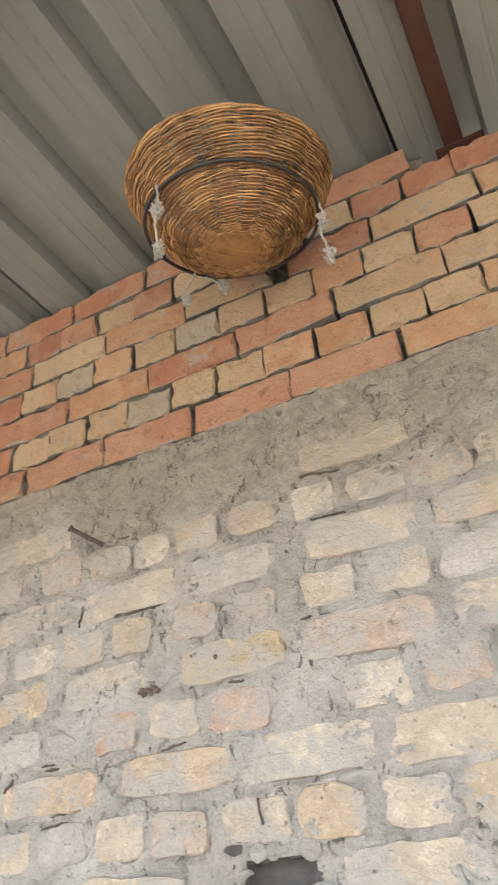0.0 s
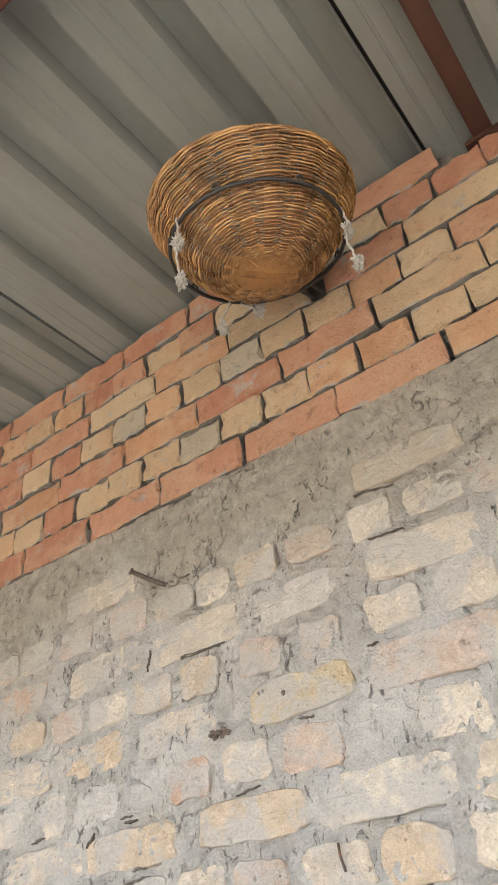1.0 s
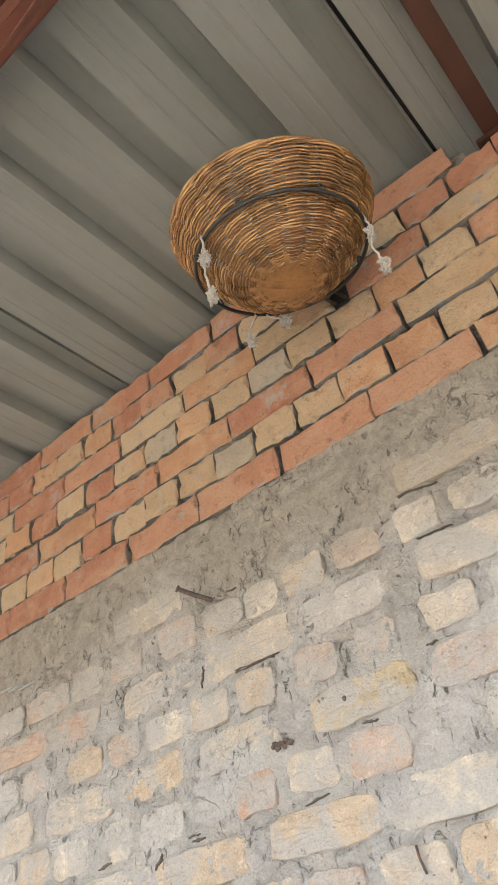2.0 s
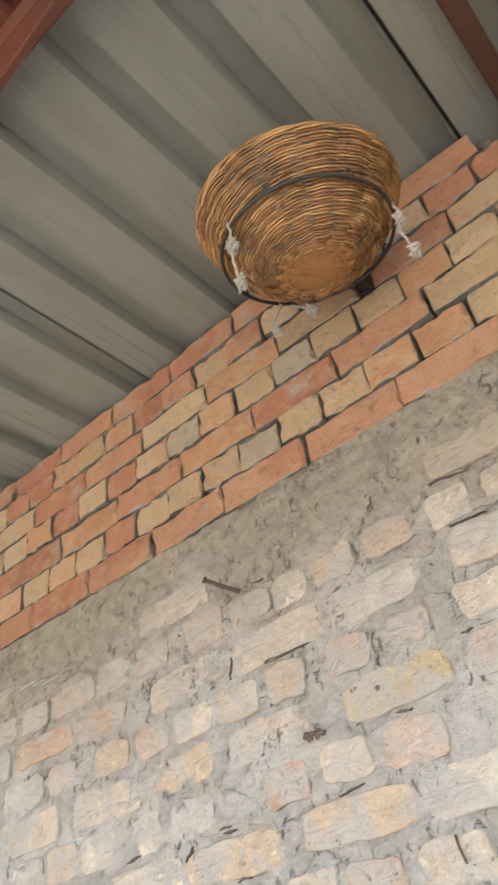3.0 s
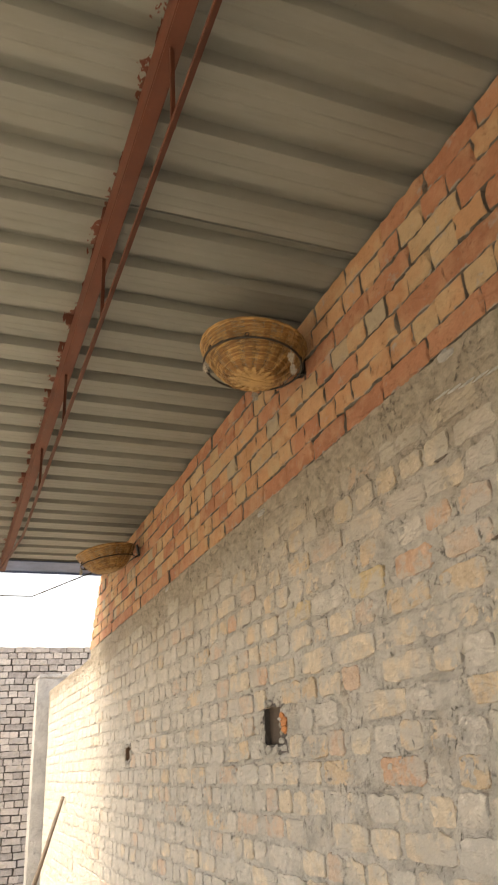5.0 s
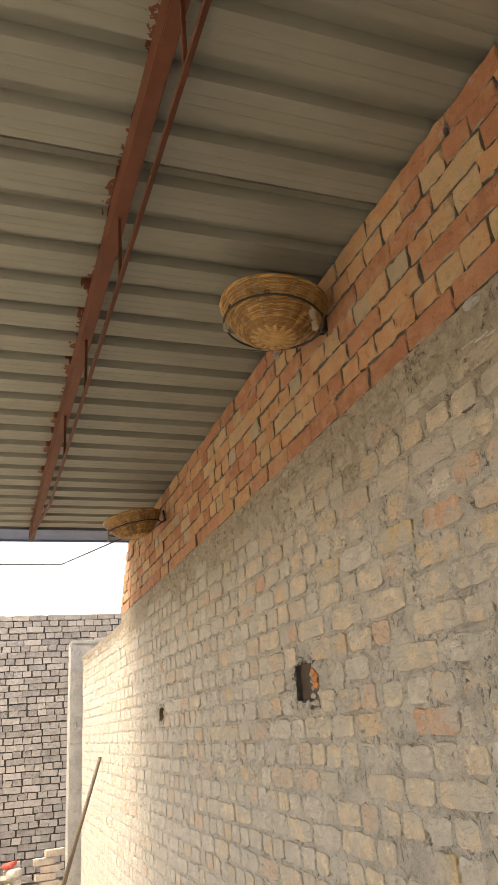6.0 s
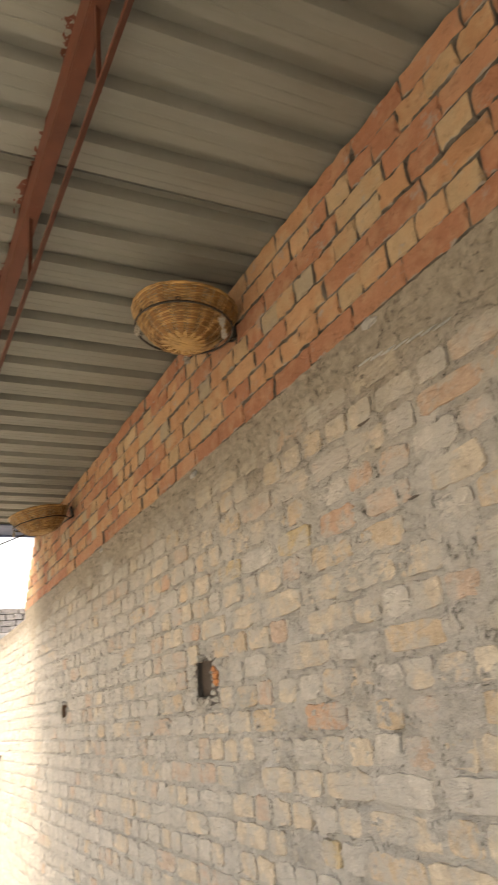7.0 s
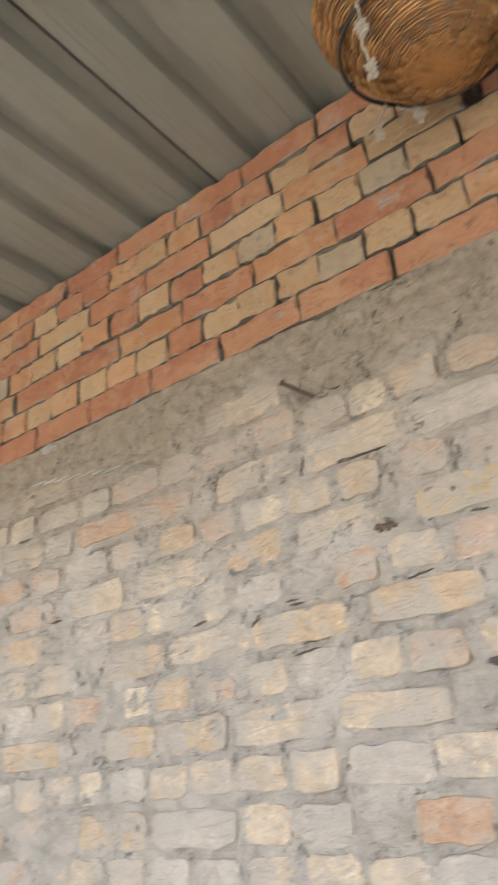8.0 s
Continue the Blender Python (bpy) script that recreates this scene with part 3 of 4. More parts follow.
def make_basket(m, label, cane, strip, reach):
    rnd = random.Random(4)
    ob = empty("wicker_basket", m, label, "basket", "baskets along the wall")
    bm = bmesh.new()
    # pairs of weavers that cross between the stakes
    rows, n = 38, 144
    for r in range(rows):
        s = 0.015 + 0.965 * r / (rows - 1)
        rad, h = along(s)
        up, out = along(min(1.0, s + 0.01)), along(max(0.0, s - 0.01))
        d = Vector((up[0] - out[0], up[1] - out[1])).normalized()
        thin = min(1.0, 0.45 + rad * 3.2)
        lift, ph = rnd.uniform(-0.0016, 0.0016), rnd.uniform(0, 6.28)
        for side in (0, math.pi):
            pts = []
            thick = rnd.uniform(0.0016, 0.0025) * thin
            for i in range(n):
                a = i * math.tau / n
                w = STAKES / 2 * a + side
                c = math.cos(w)
                over = thin * (0.0058 * math.copysign(abs(c) ** 0.7, c) - 0.0036 * (1.15 - s) * (1 - abs(c)) ** 1.5)
                climb = 0.0024 * thin * math.sin(w) + lift * math.cos(a + ph)
                climb += 0.0016 * noise.noise(Vector((math.cos(a) * 8, math.sin(a) * 8, r * 1.3 + side)))
                over += 0.0012 * noise.noise(Vector((math.cos(a) * 11, math.sin(a) * 11, r * 2.1 - side)))
                rr, hh = rad + over * d.y + climb * d.x, h - over * d.x + climb * d.y
                pts.append((rr * math.cos(a), rr * math.sin(a), hh))
            tube(bm, pts, thick, 6, True)
    part("weave", bm, cane, ob, "brown cane weavers twined in pairs", True)
    # rim: two thick twisted rods
    bm = bmesh.new()
    for t in range(3):
        pts = []
        for i in range(120):
            a = i * math.tau / 120
            w = 9 * a + t * math.tau / 3
            rr = 0.207 + 0.0035 * math.cos(w)
            pts.append((rr * math.cos(a), rr * math.sin(a), 0.0945 + 0.0035 * math.sin(w) + 0.003 * math.sin(3 * a + 1)))
        tube(bm, pts, 0.0034, 6, True)
    part("rim", bm, cane, ob, "", True)
    # stakes: flat upright strips that run in under the base
    for k in range(STAKES):
        a = k * math.tau / STAKES
        bm = bmesh.new()
        u, w = Vector((math.cos(a), math.sin(a), 0)), Vector((-math.sin(a), math.cos(a), 0))
        path = [along(j / 9) for j in range(10)]
        prev = None
        for rad, h in path:
            half = min(0.0135, rad * 0.105 + 0.0008)
            quad = [bm.verts.new(u * (rad - 0.0012 + e) + w * s2 * half + Vector((0, 0, h))) for e, s2 in ((0.0012, -1), (0.0012, 1), (-0.0012, 1), (-0.0012, -1))]
            if prev:
                for j in range(4):
                    bm.faces.new((prev[j], prev[(j + 1) % 4], quad[(j + 1) % 4], quad[j]))
            else:
                bm.faces.new(quad[::-1])
            prev = quad
        bm.faces.new(prev)
        part("stake", bm, SPLINT, ob)
    # base: a thin disc inside, broad spokes under it and one strip across
    bm = bmesh.new()
    bmesh.ops.create_cone(bm, cap_ends=True, segments=40, radius1=0.044, radius2=0.050, depth=0.003, matrix=Matrix.Translation((0, 0, -0.057)))
    part("base", bm, SPLINT, ob)
    for k in range(STAKES):
        a = (k + 0.5) * math.tau / STAKES
        bm = box((0.006, -0.0010, -0.0690), (reach, 0.0010, -0.0675))
        bmesh.ops.subdivide_edges(bm, edges=[e for e in bm.edges if abs(e.verts[0].co.x - e.verts[1].co.x) > 0.01], cuts=3)
        for v in bm.verts:
            v.co.z += 1.25 * v.co.x ** 2 - 0.0012 * (k % 2)
            v.co.y *= 1.5 + 600 * v.co.x * (1.08 - v.co.x / reach) * (0.9 + 0.2 * math.sin(k * 2.3))
        sp = part("spoke", bm, strip, ob)
        sp.matrix_basis = pose(0, 0, 0, 0, 0, math.degrees(a))
    bm = box((-0.060, -0.010, -0.0712), (0.072, 0.010, -0.0700))
    bmesh.ops.subdivide_edges(bm, edges=[e for e in bm.edges if abs(e.verts[0].co.x - e.verts[1].co.x) > 0.01], cuts=5)
    for v in bm.verts:
        v.co.z += 1.2 * v.co.x ** 2
    st = part("base_strip", bm, strip, ob)
    st.matrix_basis = pose(0, 0, 0, 0, 0, 50)
    return ob


def make_ring(m, wall_y, label, rad):
    """The iron hoop, its eyelets and the two arms to the wall."""
    ob = empty("ring_bracket", m, label, "iron bracket", "brackets along the wall")
    bm = bmesh.new()
    tube(bm, [(rad * math.cos(i * math.tau / 64), rad * math.sin(i * math.tau / 64), 0) for i in range(64)], 0.0040, 8, True)
    part("hoop", bm, IRON, ob, "", True)
    for deg in (-28, -80, -135, 175, 55, 120):
        a = radians(deg)
        c = Vector(((rad + 0.001) * math.cos(a), (rad + 0.001) * math.sin(a), 0.011))
        w = Vector((-math.sin(a), math.cos(a), 0))
        bm = bmesh.new()
        tube(bm, [c + 0.007 * (math.cos(j * math.tau / 14) * w + math.sin(j * math.tau / 14) * Vector((0, 0, 1))) for j in range(14)], 0.0018, 6, True)
        part("eyelet", bm, IRON, ob, "", True)
    for sx in (-0.014, 0.014):
        bm = bmesh.new()
        tube(bm, [(sx, rad - 0.006, 0), (sx * 0.9, wall_y + 0.03, 0.024)], 0.004, 6)
        part("arm", bm, IRON, ob, "", True)
    part("wall_plate", box((-0.017, wall_y - 0.004, 0.008), (0.019, wall_y + 0.006, 0.088), 0.002), IRON, ob)
    return ob


def make_tie(points, name_label, seed, knots=(0.5, 1.0)):
    """Frayed cotton cord tied to a hoop, with fuzzy knots."""
    rnd = random.Random(seed)
    o = Vector(points[0])
    ob = empty("rope_tie", Matrix.Translation(o), name_label, "rope", "rope ties on the hoops")
    pts = []
    for a, b in zip(points, points[1:]):
        a, b = Vector(a) - o, Vector(b) - o
        for j in range(5):
            pts.append(a.lerp(b, j / 5) + Vector([rnd.uniform(-0.002, 0.002) for _ in range(3)]))
    pts.append(Vector(points[-1]) - o)
    bm = tube(bmesh.new(), pts, 0.0022, 6)
    part("cord", bm, ROPE, ob, "", True)
    for s in knots:
        c = pts[min(len(pts) - 1, int(s * (len(pts) - 1)))]
        trail = []
        for j in range(110):
            a, b = j * 1.9 + rnd.uniform(-0.5, 0.5), rnd.uniform(-1.3, 1.3)
            rr = rnd.uniform(0.004, 0.016)
            trail.append(c + Vector((rr * math.cos(a) * math.cos(b), rr * math.sin(a) * math.cos(b), 1.5 * rr * math.sin(b))))
        bm = tube(bmesh.new(), trail, 0.0014, 4)
        part("frayed_knot", bm, ROPE, ob)
    return ob


def leaning(x, y, z, nx_, ny_, turn=0):
    n = Vector((nx_, ny_, 1)).normalized()
    q = Vector((0, 0, 1)).rotation_difference(n)
    return Matrix.Translation((x, y, z)) @ q.to_matrix().to_4x4() @ pose(0, 0, 0, 0, 0, turn)


SPOTS = [((0.728, -0.242, 2.885, 0.072, -0.151), 0, "golden brown woven cane basket tilted in an iron ring"),
         ((-1.461, -0.210, 2.969, -0.014, 0.110), 40, "honey coloured woven cane basket sitting in an iron ring"),
         ((-4.10, -0.225, 2.91, 0.0, -0.20), 95, "tilted brown cane basket in a ring near the roof end")]
make_basket(leaning(*SPOTS[0][0], SPOTS[0][1]), SPOTS[0][2], CANE, SPLINT, 0.078)
for spot, turn, text in SPOTS[1:]:
    make_basket(leaning(*spot, turn) @ Matrix.Translation((0, 0, -0.008)) @ Matrix.Diagonal((0.94, 0.94, 0.86, 1)), text, HONEY, PALE_SPLINT, 0.088)
for spot, turn, text in SPOTS:
    make_ring(leaning(*spot), -spot[1] - 0.006, "black iron hoop bracket fixed to the brick wall", 0.174 if turn == 0 else 0.181)


def on_hoop(spot, deg, out=0.176):
    return leaning(*spot) @ Vector((out * math.cos(radians(deg)), out * math.sin(radians(deg)), 0.004))


for n, (spot, ties) in enumerate(((SPOTS[0][0], ((-115, 0.165, 0.0), (12, 0.15, 0.0), (147, 0.07, -0.025), (138, 0.06, 0.04))),
                                  (SPOTS[1][0], ((-108, 0.03, 0.0), (30, 0.085, 0.0), (158, 0.04, 0.01))), (SPOTS[2][0], ((-95, 0.045, 0.0),)))):
    for j, (deg, drop, lean) in enumerate(ties):
        p = on_hoop(spot, deg)
        make_tie([p + Vector((0, 0, 0.012)), p + Vector((0.005, -0.004, -0.25 * drop)), p + Vector((-0.004 + 0.7 * lean, -0.002, -0.6 * drop)), p + Vector((0.004 + lean, 0.0, -drop))], "frayed greyish white cotton cord knotted on the hoop", 10 * n + j, (0.5, 1.0) if drop > 0.08 else (1.0,))

# ---- small things on the wall ----
nail = empty("nail", Matrix.Translation((0.241, 0.0, 2.410)), "bent rusty nail driven into the mortar", "nail")
bm = tube(bmesh.new(), [(0.006, 0.03, -0.006), (0, 0, 0), (-0.018, -0.032, 0.010), (-0.036, -0.062, 0.023)], 0.0052, 8)
part("shank", bm, RUST, nail, "", True)
bm = tube(bmesh.new(), [(-0.0355, -0.061, 0.0225), (-0.0372, -0.0645, 0.0240)], 0.0075, 10)
part("head", bm, RUST, nail)
bm = tube(bmesh.new(), [(0.574, -0.004, 1.876), (0.576, -0.007, 1.86), (0.580, -0.004, 1.838)], 0.0022, 5)
tagged(part("wire_scrap", bm, RUST, None), "short rusty wire end stuck in old mortar", "wire")

CHIP = plain("fresh_broken_orange_brick", (0.47, 0.20, 0.085), 0.95, 60, 0.004)


def lump(name, x, z, size, material, seed):
    """A flattened knob of mortar or dirt on the wall, or a dark spot for a pit."""
    bm = bmesh.new()
    bmesh.ops.create_icosphere(bm, subdivisions=2, radius=1)
    for v in bm.verts:
        v.co *= 1 + 0.5 * noise.noise(v.co * 2 + Vector((seed, 0, 0)))
        v.co = Vector((x + v.co.x * size[0], v.co.y * size[1] - 0.001, z + v.co.z * size[2]))
    return part(name, bm, material, wall)


for k in range(9):
    lump("dirt_clump", 0.363 + 0.005 * (k - 4) + 0.003 * math.sin(k * 3.1), 2.080 + 0.005 * math.sin(k * 2.3), (0.006, 0.004, 0.0035 + 0.001 * (k % 3)), DIRT, 3 + k)


def gap(x0, z0, x1, z1, wide):
    """An open joint: a dark ragged sliver on the face, its shade put in as colour."""
    bm = bmesh.new()
    n = 9
    a, b = Vector((x0, 0, z0)), Vector((x1, 0, z1))
    side = (b - a).normalized().cross(Vector((0, 1, 0)))
    rims = []
    for k in range(n + 1):
        f = k / n
        p = a.lerp(b, f) + side * 0.004 * noise.noise(Vector((x0 * 40 + f * 4, z0 * 30, 0)))
        w = wide * (math.sin(math.pi * (0.06 + 0.88 * f)) * 0.8 + 0.35 * noise.noise(Vector((f * 7, x0 * 30, 5)))) / 2
        w = max(0.0006, w)
        rims.append([bm.verts.new(p + Vector((0, y, 0)) + side * e) for y, e in ((-0.0024, -w), (-0.0024, w), (0.012, w), (0.012, -w))])
    for p, q in zip(rims, rims[1:]):
        for k in range(4):
            bm.faces.new((p[k], p[(k + 1) % 4], q[(k + 1) % 4], q[k]))
    bm.faces.new(rims[0][::-1])
    bm.faces.new(rims[-1])
    part("open_joint", bm, SHADE_GAP, wall)


# open joints: both ends and the width
GAPS = [(0.39, 1.972, 0.44, 1.982, 0.0063), (0.28, 2.241, 0.39, 2.239, 0.0064), (0.19, 2.237, 0.2, 2.279, 0.0075),
        (0.12, 1.982, 0.15, 1.983, 0.0079), (0.53, 2.065, 0.56, 2.063, 0.0082), (0.68, 2.145, 0.7, 2.149, 0.0056),
        (0.24, 2.41, 0.31, 2.409, 0.0083), (-0.13, 1.978, -0.09, 1.984, 0.0102),
        (0.71, 2.423, 0.79, 2.41, 0.0052), (0.72, 2.326, 0.79, 2.321, 0.004), (0.04, 1.954, 0.05, 1.97, 0.0058),
        (0.15, 1.894, 0.18, 1.897, 0.0072), (0.13, 1.974, 0.16, 1.975, 0.0094), (0.03, 1.949, 0.05, 1.963, 0.0086),
        (0.13, 1.876, 0.19, 1.883, 0.0089), (-0.78, 2.329, -0.72, 2.328, 0.012), (-0.62, 2.071, -0.58, 2.073, 0.012),
        (0.28, 2.237, 0.37, 2.24, 0.005)]
for spot in GAPS:
    gap(*spot[:4], 0.55 * spot[4])
# this pit is a raised lump; only its dark colour gives the shade
lump("pit", 0.508, 2.114, (0.005, 0.003, 0.005), SHADE_GAP, 31)
for k, (cx, cz) in enumerate(((-1.888, 1.775), (-1.880, 1.752), (-1.872, 1.730), (-1.862, 1.757))):
    lump("brick_chip", cx, cz, (0.020, 0.006, 0.016), CHIP, 5 + 3 * k)
lump("mortar_knob", 0.205, 2.405, (0.011, 0.012, 0.013), MORTAR_OLD, 9)
lump("mortar_knob", 0.27, 2.408, (0.016, 0.010, 0.009), MORTAR_OLD, 14)
# crumbs of mortar round the rims of the holes
for n, (hx, hz, rx, rz) in enumerate(HOLES):
    for k in range(18):
        a = k * math.tau / 18 + 0.2 * math.sin(k * 3.7)
        c, t = math.cos(a), math.sin(a)
        grow = (abs(c) ** 5 + abs(t) ** 5) ** -0.2
        lump("mortar_crumb", hx + c * grow * (rx + 0.006), hz + t * grow * (rz + 0.006), (0.016 + 0.005 * math.sin(k * 2.1), 0.006, 0.012 + 0.004 * math.sin(k * 4.3)), MORTAR_OLD, 60 + 20 * n + k)
for k in range(7):
    f = k / 6
    lump("mortar_smear", -0.70 + 0.31 * f, 2.49 - 0.052 * f, (0.034, 0.003, 0.0035), CONCRETE, 20 + k)
for k in range(9):
    lump("mortar_knob", -3.4 + 0.47 * k + 0.1 * math.sin(k * 5.1), 2.575 + 0.012 * math.sin(k * 3.3), (0.035, 0.012, 0.016), CONCRETE if k % 3 == 0 else MORTAR_OLD, 40 + k)

# ---- yard past the shed ----
pillar = empty("end_pillar", pose(-8.87, 0, 0), "pale rendered concrete pillar at the wall end", "pillar")
bm = box((-0.30, -0.128, -0.05), (0.0, 0.25, 2.70), 0.012)
bmesh.ops.subdivide_edges(bm, edges=bm.edges[:], cuts=6, use_grid_fill=True)
for v in bm.verts:
    v.co += 0.006 * noise.noise_vector(v.co * 5)
part("shaft", bm, CONCRETE, pillar)
part("cap", box((-0.31, -0.12, 2.695), (0.012, 0.27, 2.75), 0.014), CONCRETE, pillar)

pole = empty("bamboo_pole", Matrix.Translation((-7.26, -0.45, 0.0)), "dark weathered bamboo pole leaning on the wall", "pole")
bm = tube(bmesh.new(), [(0, 0, -0.03), (0.08, 0.22, 0.72), (0.155, 0.43, 1.42)], 0.024, 8, taper=lambda s: 1 - 0.3 * s)
part("cane", bm, BAMBOO, pole, "", True)

cable = empty("overhead_wire", Matrix.Translation((-5.5, -0.3, 3.1)), "thin sagging wire strung past the roof end", "wire")
bm = tube(bmesh.new(), [(0.1, 0.27, 0.088), (0.0, 0.15, 0.06), (0.0, -0.27, -0.13), (0.0, -2.6, -0.13)], 0.0055, 5)
part("strand", bm, IRON, cable)

# yard wall across the far end
BACK_X, BACK_TOP = -10.0, 3.28
back = tagged(part("wall_yard", box((BACK_X - 0.23, -9, 0), (BACK_X - 0.022, 4, BACK_TOP - 0.05)), HOLLOW_DARK, None), "dark grey-brown brick yard wall with open joints", "brick wall", kind="structure")

# rubble
rnd = random.Random(8)
for k in range(26):
    bm = bmesh.new()
    bmesh.ops.create_icosphere(bm, subdivisions=2, radius=1)
    s = Vector((rnd.uniform(0.06, 0.13), rnd.uniform(0.06, 0.14), rnd.uniform(0.04, 0.09)))
    off = Vector((k * 3.1, 0, 0))
    for v in bm.verts:
        v.co *= 1 + 0.35 * noise.noise(v.co * 1.3 + off)
        v.co = Vector((max(-0.75, min(0.75, v.co.x)) * s.x, max(-0.75, min(0.75, v.co.y)) * s.y, max(-0.7, min(0.7, v.co.z)) * s.z))
    y = rnd.uniform(-1.7, -0.62)
    x = rnd.uniform(-9.85, -9.4)
    z = 0.03 + (k % 4) * 0.075
    st = part("stone", bm, REDRAG if k == 7 else STONE, None)
    st.matrix_basis = pose(x, y, z, rnd.uniform(-20, 20), rnd.uniform(-20, 20), rnd.uniform(0, 180))
    tagged(st, "scrap of red plastic on the rubble heap" if k == 7 else "broken grey stone in the rubble heap", "scrap" if k == 7 else "stone", "rubble heap")
for k, (y, z, turn) in enumerate(((-0.28, 0.04, 0), (-0.33, 0.12, 6), (-0.27, 0.20, -4), (-0.35, 0.28, 3), (-0.22, 0.36, 8))):
    st = part("loose_brick", box((-0.055, -0.115, -0.036), (0.055, 0.115, 0.036), 0.006), DUSTY, None)
    st.matrix_basis = pose(-9.4, y, z, 0, 0, turn)
    tagged(st, "dusty loose brick stacked beside the pillar", "brick", "stacked bricks")

# ---- pieces of the walls ----
def band_brick_mesh(name, length, height, material, seed):
    """A brick with worn, chipped arrises, its face at y=0 and its middle at the origin."""
    r = random.Random(seed)
    a, b = length / 2, height / 2
    edge = [(-a + length * j / 6, -b) for j in range(6)] + [(a, -b), (a, -b / 3), (a, b / 3)] + [(a - length * j / 6, b) for j in range(6)] + [(-a, b), (-a, b / 3), (-a, -b / 3)]
    slant, bow = r.uniform(-0.0026, 0.0026), r.uniform(-0.0016, 0.0016)
    edge = [(x + slant * z / b + r.uniform(-0.0022, 0.0018), z * (1 - 0.05 * max(0, abs(x) / a - 0.8) * 5 * r.random()) + bow * (1 - (x / a) ** 2) + r.uniform(-0.0022, 0.0018)) for x, z in edge]
    n = len(edge)
    chip = [r.uniform(0.0008, 0.0018) + (r.uniform(0.003, 0.010) if r.random() < 0.28 else 0) for _ in edge]
    v_ = [(x, 0.095, z) for x, z in edge] + [(x, c, z) for (x, z), c in zip(edge, chip)]
    v_ += [(x * (1 - c / a), r.uniform(-0.0008, 0.0008), z * (1 - c / b)) for (x, z), c in zip(edge, chip)]
    v_.append((r.uniform(-0.02, 0.02), r.uniform(-0.0012, 0.0015), 0.0))
    f_ = []
    for k in range(2):
        for j in range(n):
            p, q = k * n + j, k * n + (j + 1) % n
            f_.append((p, q, q + n, p + n))
    f_ += [(2 * n + j, 2 * n + (j + 1) % n, 3 * n) for j in range(n)]
    me_ = mesh_from(name, v_, f_, material)
    # sides wear joint mortar too, its dark tone adding shade between bricks
    me_.materials.append(MORTAR_NEW)
    me_.polygons.foreach_set("material_index", [1 if k < n else 0 for k in range(len(f_))])
    return me_


SETS = {}
for code, mat in (("r", RED), ("o", ORANGE), ("b", BUFF), ("g", GREYED)):
    SETS[code] = ([band_brick_mesh("stretcher", 0.2332, 0.0765, mat, 10 + j) for j in range(9)], [band_brick_mesh("header", 0.1136, 0.0765, mat, 30 + j) for j in range(9)])
# courses from the lowest: bond length and shift, then the tones of the bricks from x = 0 on
COURSES = [(0.24, 0.0, "rrrrorr", "rrror"), (0.12, 0.064, "bbgbboobbo", "borog"), (0.24, 0.12, "orrbbo", "ororb"), (0.12, 0.078, "gobgbbobrb", "orbgo"),
           (0.24, -0.012, "bobrbo", "rrorb"), (0.12, 0.077, "rbrbrgbr", "roorb"), (0.24, 0.111, "rrorrrr", "rrror")]
rnd = random.Random(21)
for c, (unit, shift, known, usual) in enumerate(COURSES):
    z = BAND_Z + (c + 0.5) * COURSE
    k0 = int((BAND_X0 + 0.04 * c - shift) / unit) - 1
    for k in range(k0, int((WALL_X1 - shift) / unit)):
        x = shift + (k + 0.5) * unit
        end, half = BAND_X0 + 0.063 * c - 0.02, unit / 2
        if x + half - end < 0.04 or (c == 6 and 1.10 < x + unit / 2 and x - unit / 2 < 1.3):
            continue
        code = known[k] if 0 <= k < len(known) else rnd.choice(usual)
        ob = new("brick", rnd.choice(SETS[code][0 if unit > 0.2 else 1]))
        ob.parent = wall
        share = min(1.0, (x + half - end) / unit)
        x += half * (1 - share)
        ob.matrix_basis = pose(x + rnd.uniform(-0.003, 0.003), -0.004 + rnd.uniform(-0.004, 0.004), z + rnd.uniform(-0.002, 0.002), rnd.uniform(-1, 1), rnd.uniform(-0.7, 0.7), rnd.uniform(-1.2, 1.2)) @ Matrix.Diagonal((share, 1, 1, 1))


def old_brick_verts(length, height, r):
    """Rings of a worn brick face: back edge, shoulder, front and a middle point."""
    n = 24
    out = []
    seed = Vector((r.uniform(0, 50), r.uniform(0, 50), 0))
    for j in range(n):
        a = (j + 0.5) * math.tau / n
        ca, sa = math.cos(a), math.sin(a)
        q = 9.0
        rad = (abs(ca) ** q + abs(sa) ** q) ** (-1 / q)
        px, pz = ca * rad * length / 2, sa * rad * height / 2
        g = noise.noise_vector(Vector((px * 22, pz * 22, 0)) + seed) * 0.0085 + noise.noise_vector(Vector((px * 70, pz * 70, 3)) + seed) * 0.0035
        out.append((px * 0.99 + g.x, pz * 0.95 + g.y))
    rise = r.uniform(0.0, 0.0015)
    ring = []
    for shrink, y in ((1.0, 0.03), (0.995, 0.0022), (0.95, 0.0004 - rise), (0.55, -rise)):
        ring += [(px * shrink, y + r.uniform(-0.0012, 0.0012), pz * shrink) for px, pz in out]
    ring.append((0, -rise - 0.001, 0))
    faces_ = []
    for k in range(3):
        for j in range(n):
            a, b = k * n + j, k * n + (j + 1) % n
            faces_.append((b, a, a + n, b + n))
    for j in range(n):
        faces_.append((3 * n + (j + 1) % n, 3 * n + j, 4 * n))
    return ring, faces_


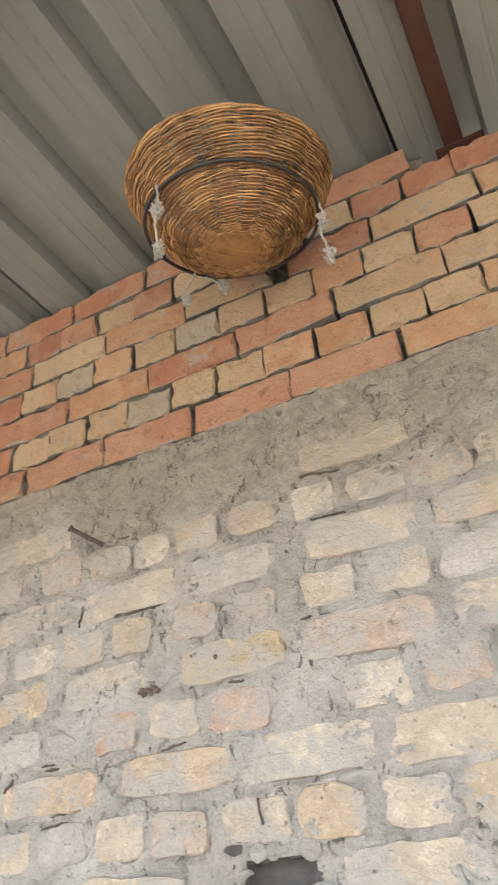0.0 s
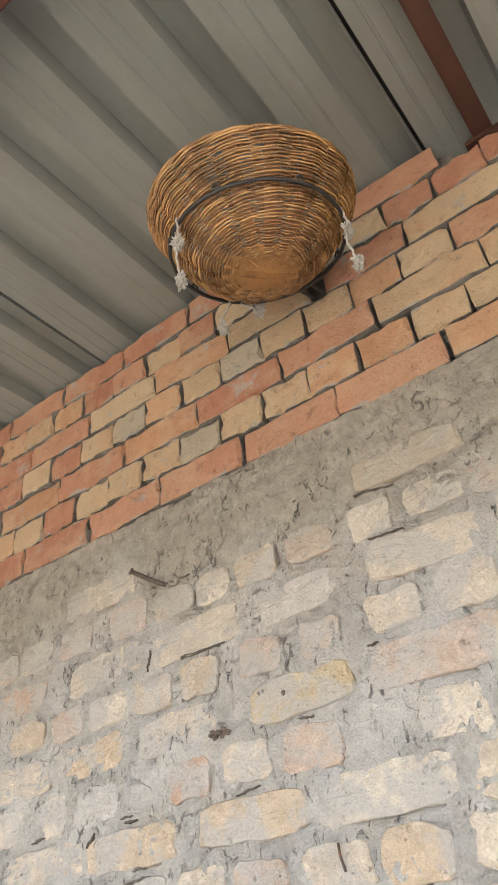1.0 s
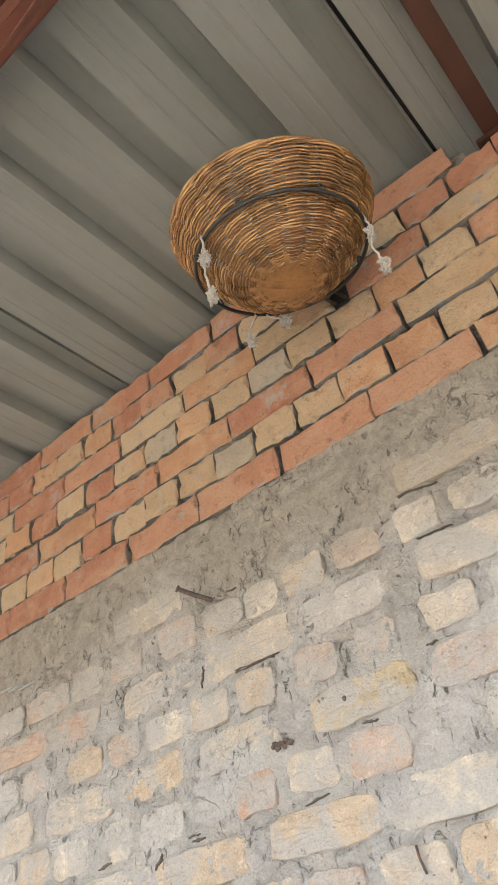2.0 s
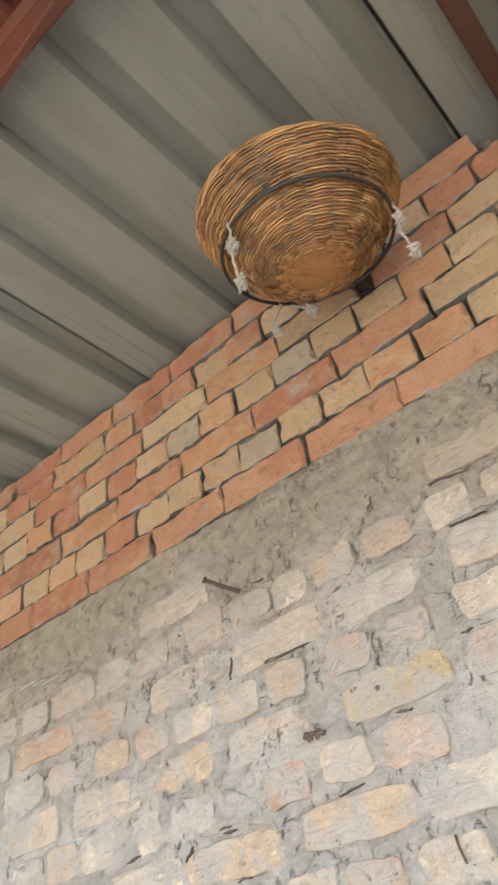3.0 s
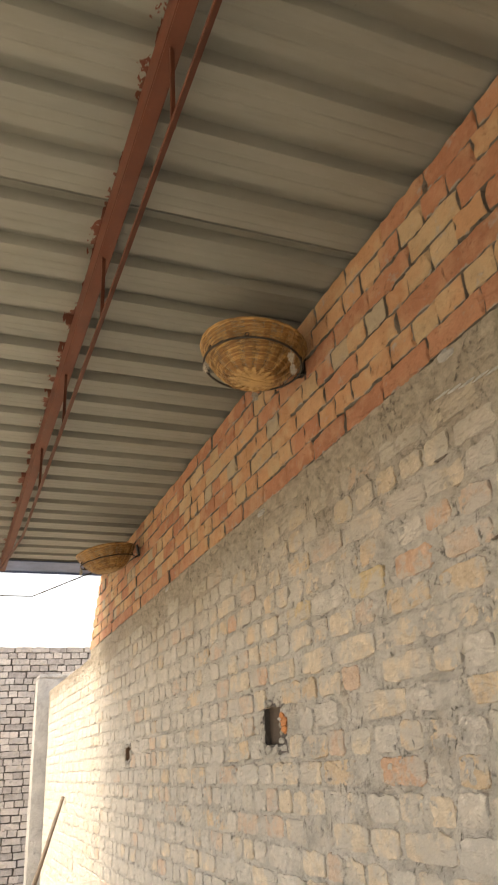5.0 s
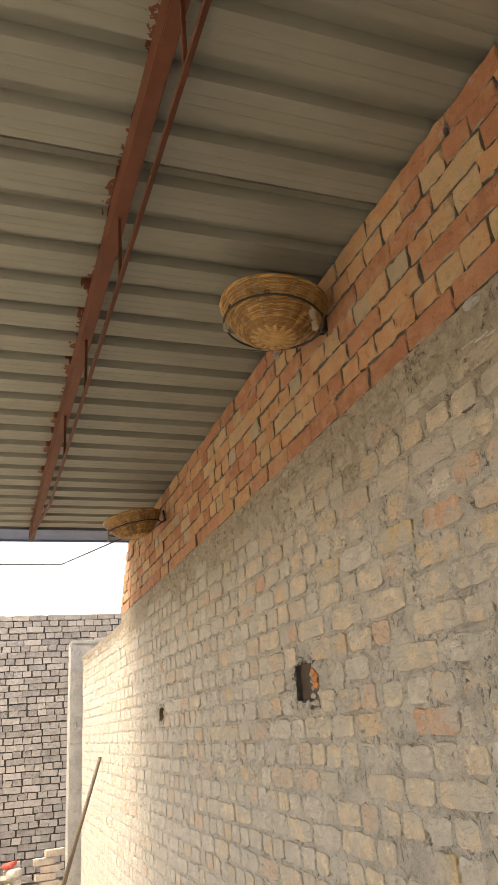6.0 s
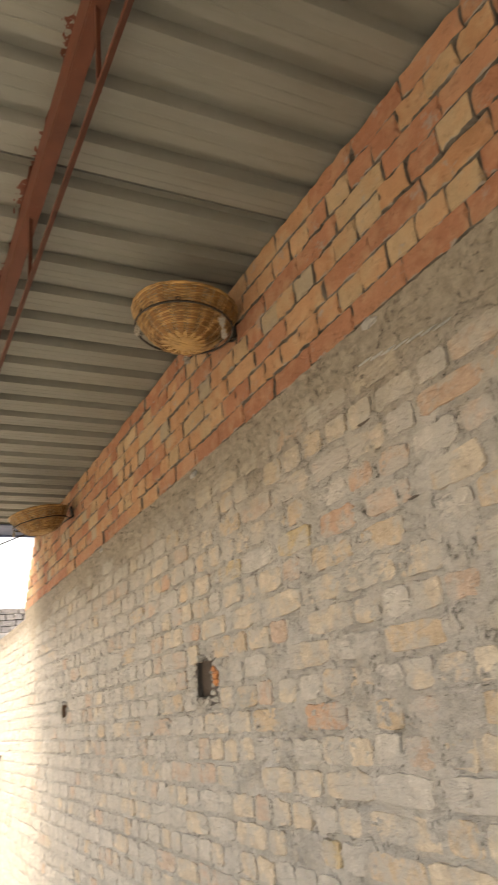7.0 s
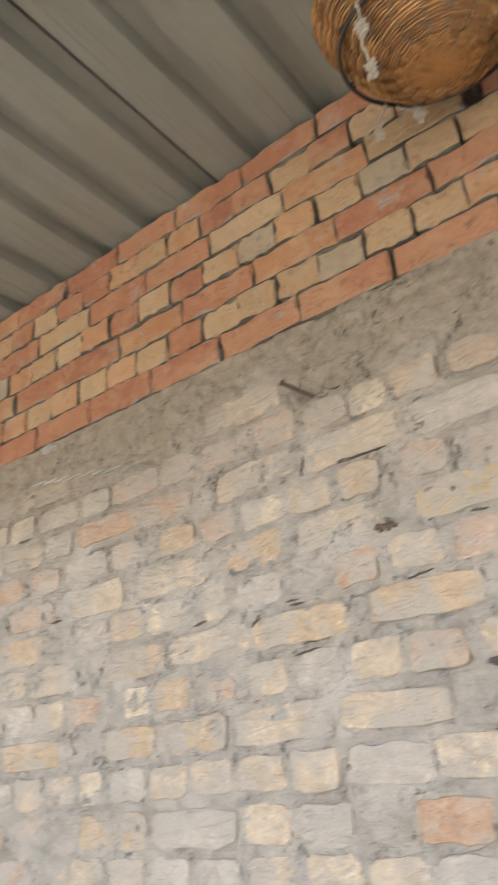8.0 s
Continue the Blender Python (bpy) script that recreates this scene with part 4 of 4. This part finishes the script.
r = random.Random(5)
OLD_SETS = {}
for tone in OLD:
    for key, length in LENGTHS.items():
        OLD_SETS[tone + key] = []
        for j in range(5):
            v_, f_ = old_brick_verts(length, 0.0745, r)
            me_ = mesh_from("old_brick", v_, f_, OLD[tone])
            OLD_SETS[tone + key].append(me_)
MASS = []
for tone in OLD_MASS:
    MASS.append(tone)
mass_v, mass_f, mass_m = [], [], []
singles = 0
for laid in OLD_ROWS:
    for xc, zc, length, key, tone, yb in laid:
        if -0.95 < xc < 1.25 and zc > 1.62 and singles < 300:
            ob = new("old_brick", r.choice(OLD_SETS[tone + key]))
            ob.parent = wall
            ob.matrix_basis = pose(xc, yb, zc, r.uniform(-1, 1), r.uniform(-1.5, 1.5), r.uniform(-0.7, 0.7)) @ Matrix.Diagonal((length / LENGTHS[key], 1, r.uniform(0.88, 1.05), 1))
            singles += 1
        else:
            v_, f_ = old_brick_verts(length, 0.0745, r)
            o = len(mass_v)
            mass_v += [(px + xc, py + yb, pz + zc) for px, py, pz in v_]
            mass_f += [tuple(i + o for i in f) for f in f_]
            mass_m += [MASS.index(tone)] * len(f_)
me_ = bpy.data.meshes.new("old_bricks")
me_.from_pydata(mass_v, [], mass_f)
for tone in MASS:
    me_.materials.append(OLD_MASS[tone])
me_.polygons.foreach_set("material_index", mass_m)
ob = new("old_bricks", me_)
ob.parent = wall
tagged(ob, kind="stuff")

# yard wall bricks
r = random.Random(31)
BACKSET = [[band_brick_mesh("yard_stretcher", 0.223, 0.073, BACKBRICK, 60 + j) for j in range(4)], [band_brick_mesh("yard_header", 0.108, 0.073, BACKBRICK, 70 + j) for j in range(4)]]
count = 0
mass_v, mass_f = [], []
for c in range(int(BACK_TOP / 0.0833)):
    unit = 0.12 if c % 2 else 0.235
    y = -3.6 + r.uniform(0, 0.1)
    while y < 1.6:
        m = pose(BACK_X - 0.004 + r.uniform(-0.012, 0.012), y + r.uniform(-0.008, 0.008), 0.04 + c * 0.0833 + r.uniform(-0.005, 0.005), 0, r.uniform(-2.5, 2.5), 90 + r.uniform(-4, 4))
        src = r.choice(BACKSET[c % 2])
        if -0.95 < y < 0.75 and count < 300 and c > 2:
            ob = new("brick", src)
            ob.parent = back
            ob.matrix_basis = m
            count += 1
        else:
            o = len(mass_v)
            mass_v += [tuple(m @ v.co) for v in src.vertices]
            mass_f += [tuple(i + o for i in p.vertices) for p in src.polygons]
        y += unit
ob = new("yard_bricks", mesh_from("yard_bricks", mass_v, mass_f, BACKBRICK_MASS))
ob.parent = back
tagged(ob, kind="stuff")
